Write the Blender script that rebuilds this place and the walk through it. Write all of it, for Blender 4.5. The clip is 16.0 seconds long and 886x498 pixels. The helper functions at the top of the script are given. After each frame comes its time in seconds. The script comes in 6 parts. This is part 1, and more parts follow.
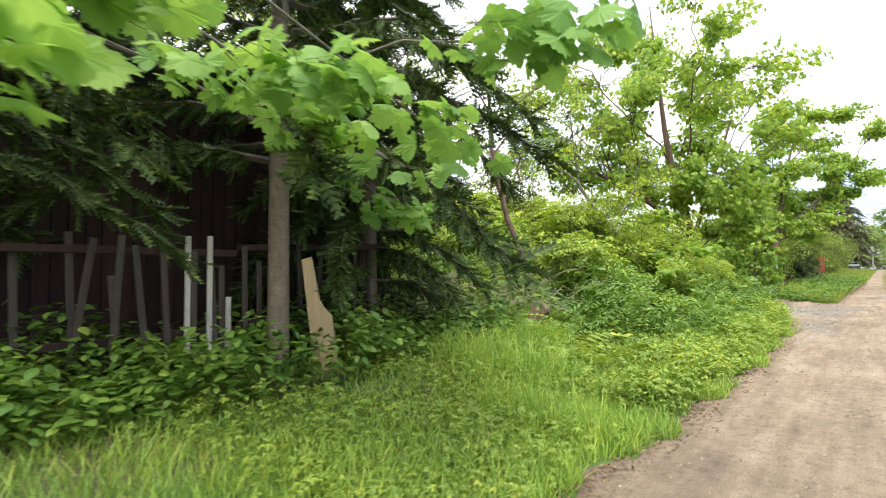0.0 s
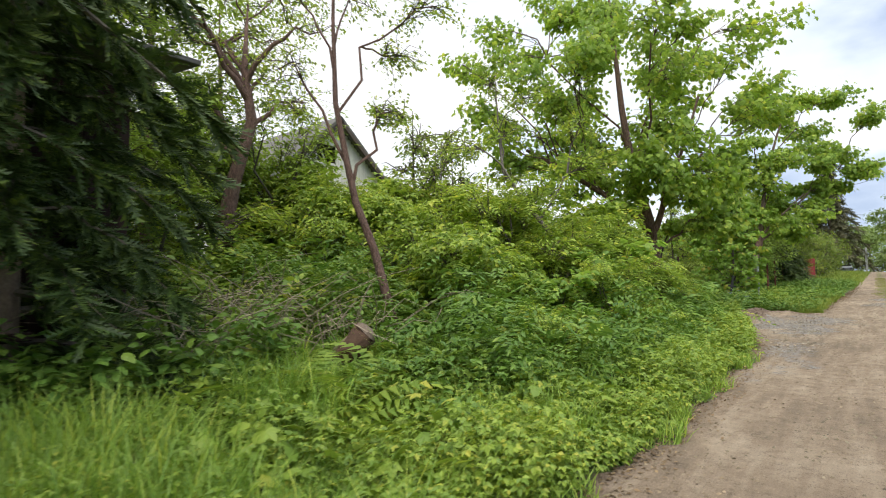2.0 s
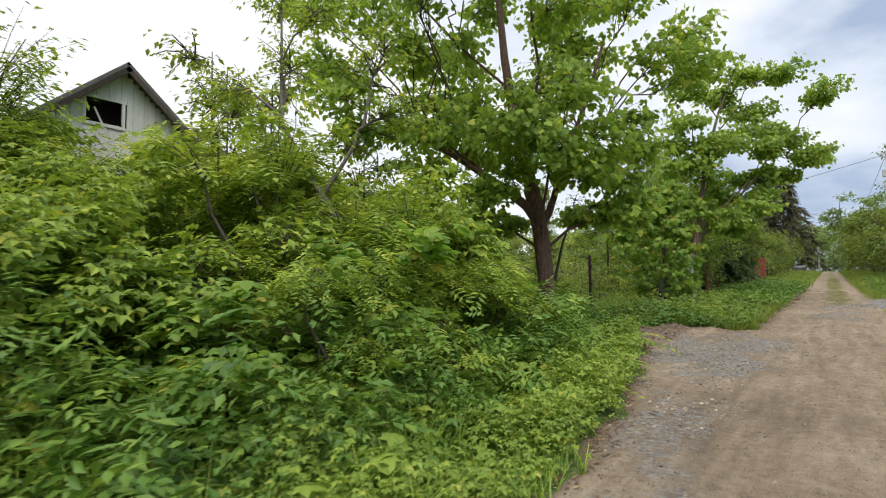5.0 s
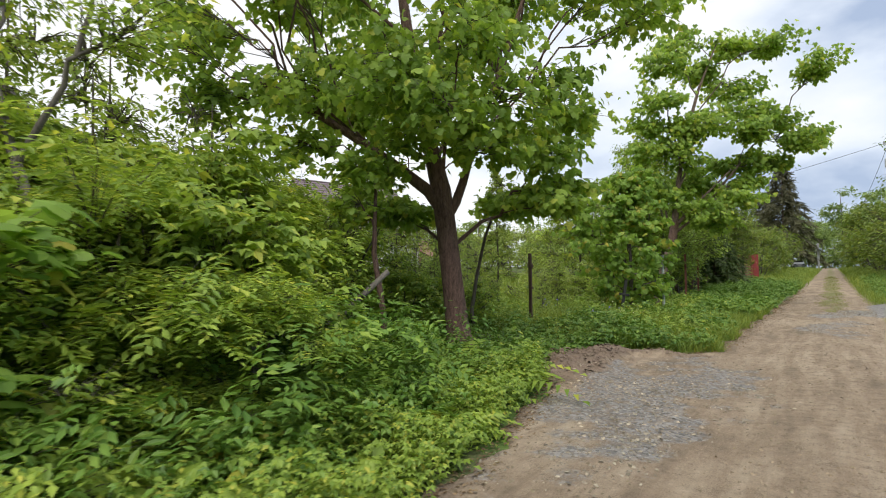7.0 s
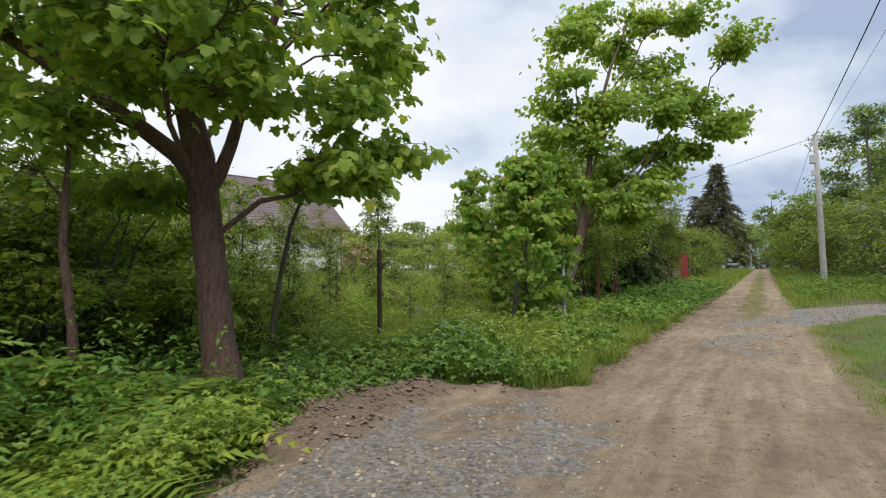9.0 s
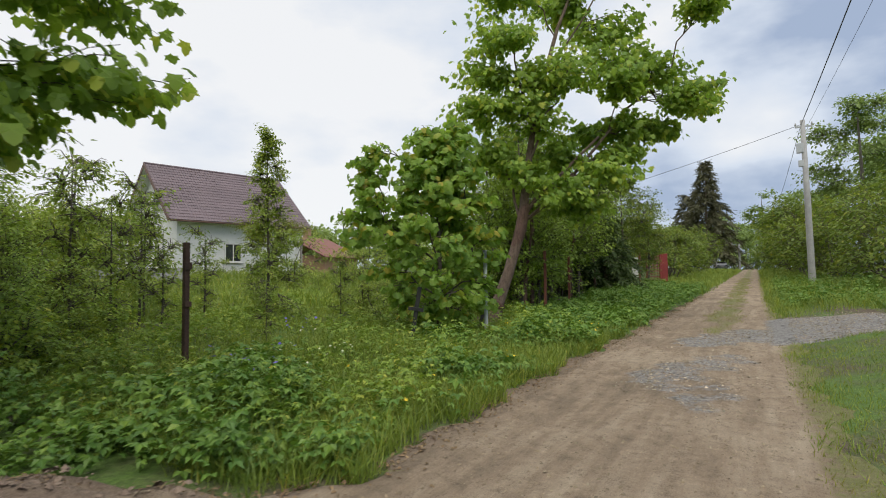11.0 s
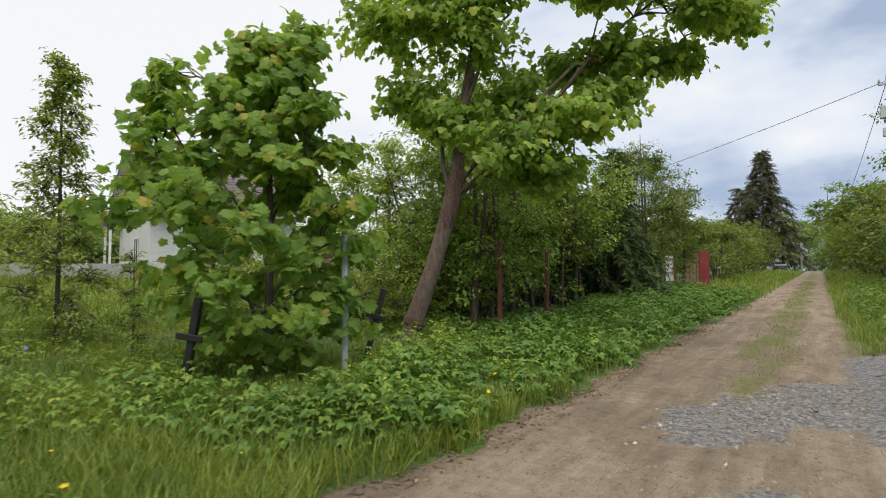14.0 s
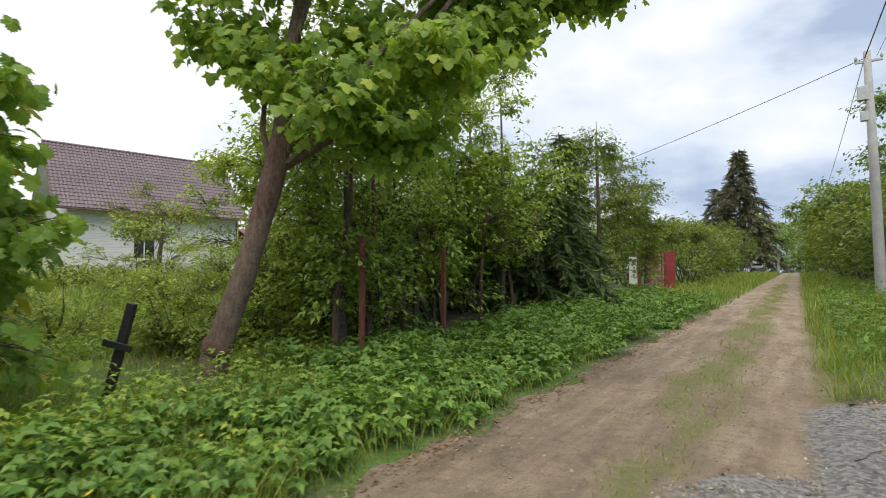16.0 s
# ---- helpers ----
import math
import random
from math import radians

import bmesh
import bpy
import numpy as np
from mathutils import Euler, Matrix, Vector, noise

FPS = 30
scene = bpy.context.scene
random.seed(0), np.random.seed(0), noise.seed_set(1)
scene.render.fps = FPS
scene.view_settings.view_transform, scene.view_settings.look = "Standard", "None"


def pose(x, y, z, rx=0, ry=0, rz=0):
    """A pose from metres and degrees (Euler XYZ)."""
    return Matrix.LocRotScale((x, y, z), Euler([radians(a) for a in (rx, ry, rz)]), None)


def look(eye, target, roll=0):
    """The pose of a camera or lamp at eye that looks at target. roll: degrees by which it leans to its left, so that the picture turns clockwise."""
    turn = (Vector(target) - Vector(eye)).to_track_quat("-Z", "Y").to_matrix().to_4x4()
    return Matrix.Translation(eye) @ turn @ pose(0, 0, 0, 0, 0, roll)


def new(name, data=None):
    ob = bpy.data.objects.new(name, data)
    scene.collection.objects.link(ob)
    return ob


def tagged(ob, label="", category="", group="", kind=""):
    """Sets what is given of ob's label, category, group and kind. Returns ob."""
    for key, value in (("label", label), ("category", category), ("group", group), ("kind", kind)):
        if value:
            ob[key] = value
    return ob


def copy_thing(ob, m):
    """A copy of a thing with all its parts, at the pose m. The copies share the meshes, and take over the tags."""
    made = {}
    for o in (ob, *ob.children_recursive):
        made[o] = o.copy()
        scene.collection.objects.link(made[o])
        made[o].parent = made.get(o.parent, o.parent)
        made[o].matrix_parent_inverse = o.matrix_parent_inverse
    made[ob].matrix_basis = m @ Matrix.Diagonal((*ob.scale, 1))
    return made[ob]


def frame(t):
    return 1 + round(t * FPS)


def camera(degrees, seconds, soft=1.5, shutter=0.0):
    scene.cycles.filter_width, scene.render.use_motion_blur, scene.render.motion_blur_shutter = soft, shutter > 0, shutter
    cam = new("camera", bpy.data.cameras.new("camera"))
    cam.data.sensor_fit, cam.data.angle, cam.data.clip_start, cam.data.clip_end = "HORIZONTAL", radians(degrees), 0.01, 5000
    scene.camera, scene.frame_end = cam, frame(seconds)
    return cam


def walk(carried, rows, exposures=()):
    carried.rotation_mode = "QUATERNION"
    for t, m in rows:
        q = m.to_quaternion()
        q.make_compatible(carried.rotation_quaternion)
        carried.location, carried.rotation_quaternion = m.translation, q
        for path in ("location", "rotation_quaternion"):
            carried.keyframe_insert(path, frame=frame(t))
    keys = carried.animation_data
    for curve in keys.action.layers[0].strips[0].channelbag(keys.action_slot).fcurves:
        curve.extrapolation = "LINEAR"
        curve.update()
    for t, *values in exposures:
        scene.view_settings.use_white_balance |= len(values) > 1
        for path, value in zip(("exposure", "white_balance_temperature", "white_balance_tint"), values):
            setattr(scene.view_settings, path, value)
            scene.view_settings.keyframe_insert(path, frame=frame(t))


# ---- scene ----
cam = camera(79.4, 16.0, soft=1.0, shutter=0.25)
METRES, EYE, TILT, LEAN, TURN = 29.0, 1.40, 0.0, 0.0, 39.4
ROWS = [
    (0.0, 0.0, 0.0, 0.0, 0.04, 3.22, 0.79),
    (0.5, 0.0232, 0.0261, 0.0, 0.35, 3.27, 0.75),
    (1.0, 0.0433, 0.051, 0.0008, 0.26, 3.24, 0.65),
    (1.5, 0.0648, 0.0782, 0.002, 0.35, 3.19, 0.53),
    (2.0, 0.0854, 0.1038, 0.0022, -0.37, 3.28, 0.64),
    (2.5, 0.1065, 0.1293, 0.0025, -1.79, 3.24, 0.61),
    (3.0, 0.1257, 0.1522, 0.0021, -3.46, 3.34, 0.72),
    (3.5, 0.1452, 0.1777, 0.0027, -3.63, 3.3, 0.66),
    (4.0, 0.1646, 0.202, 0.0028, -3.66, 3.4, 0.7),
    (6.5, 0.2671, 0.3116, 0.0117, -3.48, 2.57, 0.51),
    (7.0, 0.2873, 0.335, 0.0116, -3.49, 2.59, 0.51),
    (7.5, 0.3096, 0.3604, 0.0115, -4.18, 2.56, 0.51),
    (8.0, 0.3317, 0.3825, 0.0117, -5.24, 2.69, 0.6),
    (8.5, 0.356, 0.4054, 0.0105, -7.46, 2.64, 0.69),
    (9.0, 0.377, 0.4243, 0.011, -8.42, 2.71, 0.66),
    (9.5, 0.4003, 0.4461, 0.0107, -8.53, 2.66, 0.65),
    (10.0, 0.4232, 0.4663, 0.0111, -8.64, 2.71, 0.69),
    (12.5, 0.5265, 0.5824, 0.0122, -9.48, 2.51, 0.27),
    (13.0, 0.5447, 0.6072, 0.0126, -5.72, 2.58, 0.13),
    (13.5, 0.5658, 0.6333, 0.0122, -4.67, 2.5, 0.12),
    (14.0, 0.5844, 0.6593, 0.0124, -4.21, 2.55, 0.06),
    (14.5, 0.6038, 0.6836, 0.0133, -4.35, 2.46, 0.06),
    (15.0, 0.6226, 0.708, 0.0131, -4.27, 2.53, 0.03),
    (15.5, 0.6426, 0.7278, 0.0137, -5.09, 2.53, 0.09),
    (16.0, 0.6632, 0.7439, 0.0141, -5.79, 2.72, 0.07),
]
walk(cam, [(t, pose(0, 0, EYE, TILT, LEAN, TURN) @ pose(METRES * x, METRES * y, METRES * z, 90 + pitch, roll, yaw)) for t, x, y, z, yaw, pitch, roll in ROWS],
     [(0.0, 1.25), (1.0, 0.95), (2.0, 0.5), (3.0, 0.22), (4.0, 0.18), (7.0, 0.27), (10.0, 0.06), (13.0, 0.0), (14.5, 0.14), (16.0, 0.25)])

# ---- world and sun: a bright broken overcast ----
SUN = Vector((0.30, -0.38, 0.85)).normalized()
world = bpy.data.worlds.new("sky")
scene.world = world
world.use_nodes = True
wn, wl = world.node_tree.nodes, world.node_tree.links
bg = wn["Background"]
sky = wn.new("ShaderNodeTexSky")
sky.sky_type, sky.sun_disc = "NISHITA", False
sky.sun_elevation, sky.sun_rotation = math.asin(SUN.z), math.atan2(SUN.x, SUN.y)
dim = wn.new("ShaderNodeVectorMath")
dim.operation = "SCALE"
dim.inputs["Scale"].default_value = 0.1
wl.new(sky.outputs[0], dim.inputs[0])
wtc = wn.new("ShaderNodeTexCoord")
wmap = wn.new("ShaderNodeMapping")
wmap.inputs["Scale"].default_value = (1.0, 1.0, 2.1)
wl.new(wtc.outputs["Generated"], wmap.inputs[0])
cloud = wn.new("ShaderNodeTexNoise")
cloud.inputs["Scale"].default_value, cloud.inputs["Detail"].default_value, cloud.inputs["Roughness"].default_value = 3.3, 7.0, 0.5
wl.new(wmap.outputs[0], cloud.inputs["Vector"])
toward = wn.new("ShaderNodeVectorMath")
toward.operation = "DOT_PRODUCT"
toward.inputs[1].default_value = Vector((-0.82, -0.25, 0.5)).normalized()
wl.new(wtc.outputs["Generated"], toward.inputs[0])
lift = wn.new("ShaderNodeMath")
lift.operation = "MULTIPLY_ADD"
lift.inputs[1].default_value, lift.inputs[2].default_value = 0.40, -0.03
wl.new(toward.outputs["Value"], lift.inputs[0])
thick = wn.new("ShaderNodeMath")
thick.operation = "ADD"
wl.new(lift.outputs[0], thick.inputs[0])
wl.new(cloud.outputs["Fac"], thick.inputs[1])
ramp = wn.new("ShaderNodeValToRGB")
ramp.color_ramp.elements[0].position, ramp.color_ramp.elements[0].color = 0.33, (0.40, 0.49, 0.66, 1)
ramp.color_ramp.elements[1].position, ramp.color_ramp.elements[1].color = 0.68, (0.95, 0.96, 0.975, 1)
mid = ramp.color_ramp.elements.new(0.48)
mid.color = (0.72, 0.79, 0.90, 1)
wl.new(thick.outputs[0], ramp.inputs[0])
cover = wn.new("ShaderNodeMixRGB")
cover.inputs[0].default_value = 0.92
wl.new(dim.outputs[0], cover.inputs[1])
wl.new(ramp.outputs[0], cover.inputs[2])
wl.new(cover.outputs[0], bg.inputs[0])
bg.inputs[1].default_value = 0.98

sun = new("sun", bpy.data.lights.new("sun", "SUN"))
sun.data.energy, sun.data.angle, sun.data.color = 2.75, radians(60), (1.0, 0.95, 0.86)
sun.matrix_world = look(SUN * 50, (0, 0, 0))


# ---- materials ----
def nodes_of(name):
    m = bpy.data.materials.new(name)
    m.use_nodes = True
    n, l = m.node_tree.nodes, m.node_tree.links
    return m, n, l, n["Principled BSDF"]


def noise_node(n, l, scale, detail=4.0, rough=0.6, stretch=None):
    tc = n.new("ShaderNodeTexCoord")
    nz = n.new("ShaderNodeTexNoise")
    nz.inputs["Scale"].default_value, nz.inputs["Detail"].default_value, nz.inputs["Roughness"].default_value = scale, detail, rough
    if stretch:
        mp = n.new("ShaderNodeMapping")
        mp.inputs["Scale"].default_value = stretch
        l.new(tc.outputs["Object"], mp.inputs[0])
        l.new(mp.outputs[0], nz.inputs["Vector"])
    else:
        l.new(tc.outputs["Object"], nz.inputs["Vector"])
    return nz


def ramp_node(n, l, source, stops):
    r = n.new("ShaderNodeValToRGB")
    e = r.color_ramp.elements
    while len(e) < len(stops):
        e.new(0.5)
    for k, (p, c) in zip(e, stops):
        k.position, k.color = p, (*c, 1)
    l.new(source, r.inputs[0])
    return r


def mix_node(n, l, fac, a, b, mode="MIX"):
    m = n.new("ShaderNodeMixRGB")
    m.blend_type = mode
    for socket, v in zip(m.inputs, (fac, a, b)):
        if isinstance(v, bpy.types.NodeSocket):
            l.new(v, socket)
        else:
            socket.default_value = v if not isinstance(v, tuple) else (*v, 1)
    return m


def bump_node(n, l, bsdf, height, strength, distance):
    b = n.new("ShaderNodeBump")
    b.inputs["Strength"].default_value, b.inputs["Distance"].default_value = strength, distance
    l.new(height, b.inputs["Height"])
    l.new(b.outputs[0], bsdf.inputs["Normal"])


def rough_mat(name, dark, light, coarse=3.0, fine=40.0, rough=0.85, stretch=None, bump=0.4, dist=0.01, metal=0.0, per_object=0.0):
    """A plain surface with stains at one scale and grain at another."""
    m, n, l, p = nodes_of(name)
    a, b = noise_node(n, l, coarse, 5, 0.65, stretch), noise_node(n, l, fine, 3, 0.6, stretch)
    both = mix_node(n, l, 0.45, a.outputs["Fac"], b.outputs["Fac"])
    col = ramp_node(n, l, both.outputs[0], [(0.35, dark), (0.65, light)])
    out = col.outputs[0]
    if per_object:
        oi = n.new("ShaderNodeObjectInfo")
        shade = ramp_node(n, l, oi.outputs["Random"], [(0.0, (1 - per_object,) * 3), (1.0, (1 + per_object,) * 3)])
        out = mix_node(n, l, 1.0, out, shade.outputs[0], "MULTIPLY").outputs[0]
    l.new(out, p.inputs["Base Color"])
    p.inputs["Roughness"].default_value, p.inputs["Metallic"].default_value = rough, metal
    bump_node(n, l, p, both.outputs[0], bump, dist)
    return m


def leaf_mat(name, dark, light, through_light=0.35, rough=0.45, fresh=None):
    """Leaves: each its own tint, thin enough to let light through."""
    m, n, l, p = nodes_of(name)
    geo = n.new("ShaderNodeNewGeometry")
    stops = [(0.0, dark), (0.85, light), (1.0, fresh or light)]
    col = ramp_node(n, l, geo.outputs["Random Per Island"], stops)
    nz = noise_node(n, l, 0.9, 3, 0.6)
    var = ramp_node(n, l, nz.outputs["Fac"], [(0.3, (0.74, 0.80, 0.7)), (0.7, (1.22, 1.12, 0.95))])
    both = mix_node(n, l, 1.0, col.outputs[0], var.outputs[0], "MULTIPLY")
    l.new(both.outputs[0], p.inputs["Base Color"])
    p.inputs["Roughness"].default_value = rough
    p.inputs["Specular IOR Level"].default_value = 0.4
    t = n.new("ShaderNodeBsdfTranslucent")
    warm = mix_node(n, l, 1.0, both.outputs[0], (1.22, 1.2, 0.75), "MULTIPLY")
    l.new(warm.outputs[0], t.inputs[0])
    mx = n.new("ShaderNodeMixShader")
    mx.inputs[0].default_value = through_light
    l.new(p.outputs[0], mx.inputs[1])
    l.new(t.outputs[0], mx.inputs[2])
    l.new(mx.outputs[0], n["Material Output"].inputs["Surface"])
    return m


LEAF_MAPLE = leaf_mat("maple_leaf", (0.187, 0.306, 0.064), (0.364, 0.513, 0.108), 0.56, 0.5, (0.551, 0.596, 0.125))
LEAF_YOUNG = leaf_mat("young_maple_leaf", (0.178, 0.309, 0.068), (0.312, 0.465, 0.102), 0.56, 0.5, (0.491, 0.438, 0.096))
LEAF_NEAR = leaf_mat("broad_maple_leaf", (0.192, 0.360, 0.108), (0.300, 0.492, 0.148), 0.5, 0.5, (0.360, 0.540, 0.162))
LEAF_SHRUB = leaf_mat("thicket_leaf", (0.179, 0.282, 0.054), (0.374, 0.495, 0.094), 0.42, 0.55, (0.552, 0.564, 0.107))
LEAF_DARK = leaf_mat("grove_leaf", (0.190, 0.291, 0.058), (0.368, 0.500, 0.100), 0.34, 0.55)
LEAF_HERB = leaf_mat("herb_leaf", (0.149, 0.254, 0.046), (0.287, 0.400, 0.072), 0.36, 0.5, (0.423, 0.442, 0.080))
LEAF_BED = leaf_mat("bed_leaf", (0.086, 0.185, 0.035), (0.168, 0.286, 0.054), 0.3, 0.48, (0.243, 0.349, 0.066))
LEAF_BUSH = leaf_mat("hedge_leaf", (0.114, 0.184, 0.037), (0.201, 0.271, 0.054), 0.42, 0.55, (0.297, 0.316, 0.063))
LEAF_WILLOW = leaf_mat("pale_leaf", (0.182, 0.269, 0.059), (0.300, 0.388, 0.085), 0.38, 0.55, (0.390, 0.425, 0.093))
LEAF_APPLE = leaf_mat("orchard_leaf", (0.151, 0.192, 0.034), (0.222, 0.261, 0.046), 0.4, 0.55, (0.285, 0.276, 0.048))
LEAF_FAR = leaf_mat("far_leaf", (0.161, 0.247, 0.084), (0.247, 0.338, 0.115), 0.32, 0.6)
GRASS = leaf_mat("grass_blade", (0.175, 0.311, 0.065), (0.337, 0.494, 0.104), 0.42, 0.5, (0.562, 0.627, 0.132))
MEADOW = leaf_mat("meadow_blade", (0.135, 0.208, 0.040), (0.249, 0.332, 0.063), 0.4, 0.5, (0.390, 0.373, 0.071))
GRASS_DRY = leaf_mat("dry_grass", (0.24, 0.21, 0.09), (0.36, 0.31, 0.15), 0.25, 0.6)
MOSS = leaf_mat("strip_grass", (0.15, 0.175, 0.03), (0.25, 0.255, 0.055), 0.3, 0.55, (0.34, 0.3, 0.1))
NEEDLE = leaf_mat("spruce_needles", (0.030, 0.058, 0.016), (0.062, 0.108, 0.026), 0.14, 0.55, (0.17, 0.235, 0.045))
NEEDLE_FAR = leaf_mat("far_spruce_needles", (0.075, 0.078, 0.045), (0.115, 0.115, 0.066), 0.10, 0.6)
FLOWER_YELLOW = leaf_mat("yellow_petal", (0.70, 0.50, 0.02), (0.80, 0.60, 0.03), 0.2)
FLOWER_BLUE = leaf_mat("blue_petal", (0.13, 0.11, 0.62), (0.20, 0.17, 0.75), 0.2)
FLOWER_WHITE = leaf_mat("white_petal", (0.62, 0.66, 0.50), (0.75, 0.78, 0.66), 0.2)
BARK_MAPLE = rough_mat("maple_bark", (0.058, 0.032, 0.025), (0.225, 0.138, 0.108), 13, 46, 0.95, (1.6, 1.6, 0.42), 1.0, 0.05)
BARK_LEAN = rough_mat("leaning_bark", (0.070, 0.048, 0.036), (0.225, 0.160, 0.122), 11, 46, 0.9, (1.4, 1.4, 0.5), 1.0, 0.03)
BARK_GREY = rough_mat("grey_bark", (0.075, 0.066, 0.055), (0.20, 0.175, 0.15), 8, 50, 0.9, (1.5, 1.5, 0.4), 0.7, 0.015)
BARK_SPRUCE = rough_mat("spruce_bark", (0.11, 0.082, 0.062), (0.25, 0.19, 0.145), 9, 55, 0.9, (1.0, 1.0, 0.7), 0.8, 0.012)
TWIG = rough_mat("twig_bark", (0.055, 0.045, 0.036), (0.13, 0.11, 0.085), 9, 50, 0.9)
WOOD_RAW = rough_mat("raw_plank_wood", (0.36, 0.26, 0.14), (0.50, 0.38, 0.22), 4, 60, 0.75, (6, 6, 0.5), 0.3, 0.004)
# dark red stain, lowered further to hold the deep shade under the spruces
WOOD_DARK_SHADED = rough_mat("dark_red_shaded_boards", (0.018, 0.009, 0.008), (0.044, 0.019, 0.015), 3, 45, 0.9, (5, 5, 0.4), 0.5, 0.006, per_object=0.35)
WOOD_OLD = rough_mat("weathered_lath", (0.034, 0.026, 0.022), (0.090, 0.068, 0.056), 4, 50, 0.9, (6, 6, 0.5), 0.5, 0.006, per_object=0.4)
WOOD_PALE = rough_mat("pale_lath", (0.30, 0.28, 0.24), (0.60, 0.56, 0.48), 6, 50, 0.85, (6, 6, 1.0), 0.4, 0.005)
LOG_WOOD = rough_mat("rotten_log", (0.048, 0.026, 0.016), (0.135, 0.078, 0.048), 8, 60, 0.95, (1, 1, 1), 0.9, 0.02)
LOG_END = rough_mat("broken_log_end", (0.11, 0.08, 0.06), (0.25, 0.19, 0.145), 14, 70, 0.9)
DEAD_STEM = rough_mat("dead_stems", (0.20, 0.165, 0.115), (0.38, 0.31, 0.22), 10, 60, 0.9)
PAINT_WHITE = rough_mat("weathered_white_boards", (0.58, 0.57, 0.55), (0.80, 0.79, 0.77), 3, 30, 0.8, (3, 3, 0.6), 0.3, 0.004, per_object=0.06)
ROOF_GREY = rough_mat("grey_roofing", (0.085, 0.082, 0.078), (0.17, 0.162, 0.152), 2, 25, 0.85)
# almost black, the gloom of an unlit interior put into the colour
UNLIT_INSIDE = rough_mat("unlit_room_black", (0.012, 0.011, 0.010), (0.030, 0.028, 0.025), 2, 20, 0.95)
SIDING = rough_mat("white_siding", (0.62, 0.62, 0.60), (0.74, 0.74, 0.72), 1.0, 14, 0.6, None, 0.1, 0.002)
ROOF_TILE = rough_mat("purple_metal_tile", (0.112, 0.082, 0.09), (0.165, 0.122, 0.132), 0.8, 9, 0.5, None, 0.15, 0.003, per_object=0.08)
FASCIA = rough_mat("brown_fascia", (0.085, 0.045, 0.036), (0.15, 0.085, 0.065), 3, 30, 0.6)
CONCRETE = rough_mat("concrete", (0.24, 0.24, 0.235), (0.38, 0.38, 0.37), 3, 45, 0.9, None, 0.4, 0.006)
STEEL_GREY = rough_mat("galvanised_steel", (0.36, 0.38, 0.39), (0.52, 0.54, 0.55), 6, 60, 0.55, None, 0.15, 0.002, 0.25)
STEEL_BLACK = rough_mat("black_painted_steel", (0.010, 0.010, 0.010), (0.030, 0.029, 0.028), 9, 60, 0.6, None, 0.3, 0.002)
RUST = rough_mat("rusty_steel", (0.090, 0.028, 0.016), (0.21, 0.075, 0.045), 9, 60, 0.85, None, 0.4, 0.003)
RED_PAINT = rough_mat("faded_red_sheet", (0.20, 0.026, 0.028), (0.30, 0.048, 0.046), 2, 25, 0.6, None, 0.2, 0.003)
PINK_LATTICE = rough_mat("faded_red_lattice", (0.24, 0.10, 0.085), (0.38, 0.19, 0.16), 5, 40, 0.7)
POST_DARK = rough_mat("dark_rusted_steel", (0.030, 0.017, 0.012), (0.085, 0.045, 0.032), 9, 60, 0.85, None, 0.4, 0.003)
CABLE = rough_mat("black_cable", (0.010, 0.010, 0.011), (0.022, 0.022, 0.024), 9, 60, 0.6)
STONE_GREY = leaf_mat("gravel_stone", (0.145, 0.122, 0.106), (0.34, 0.292, 0.252), 0.0, 0.9, (0.47, 0.41, 0.36))
STONE_BROWN = leaf_mat("road_pebble", (0.15, 0.122, 0.095), (0.27, 0.218, 0.165), 0.0, 0.9, (0.33, 0.28, 0.225))
LITTER = leaf_mat("dead_leaves", (0.10, 0.065, 0.040), (0.24, 0.165, 0.105), 0.15, 0.8, (0.34, 0.25, 0.16))
SOIL_CLOD = rough_mat("soil_clod", (0.12, 0.085, 0.062), (0.27, 0.20, 0.15), 9, 60, 0.98, None, 0.9, 0.02)
CAR_PAINT = rough_mat("silver_car_paint", (0.30, 0.31, 0.32), (0.38, 0.39, 0.40), 1, 20, 0.3, None, 0.02, 0.001, 0.3)
RUBBER = rough_mat("tyre_rubber", (0.012, 0.012, 0.012), (0.025, 0.025, 0.025), 5, 50, 0.9)
RED_ROOF = rough_mat("red_roof_sheet", (0.17, 0.07, 0.052), (0.25, 0.105, 0.08), 2, 20, 0.7)
BRICK_TAN = rough_mat("tan_brick_wall", (0.30, 0.17, 0.11), (0.42, 0.26, 0.18), 4, 30, 0.9)


def glass_mat():
    m, n, l, p = nodes_of("window_glass")
    nz = noise_node(n, l, 1.2, 2)
    col = ramp_node(n, l, nz.outputs["Fac"], [(0.3, (0.02, 0.024, 0.028)), (0.7, (0.045, 0.05, 0.055))])
    l.new(col.outputs[0], p.inputs["Base Color"])
    p.inputs["Roughness"].default_value, p.inputs["Specular IOR Level"].default_value = 0.06, 0.8
    return m


GLASS = glass_mat()


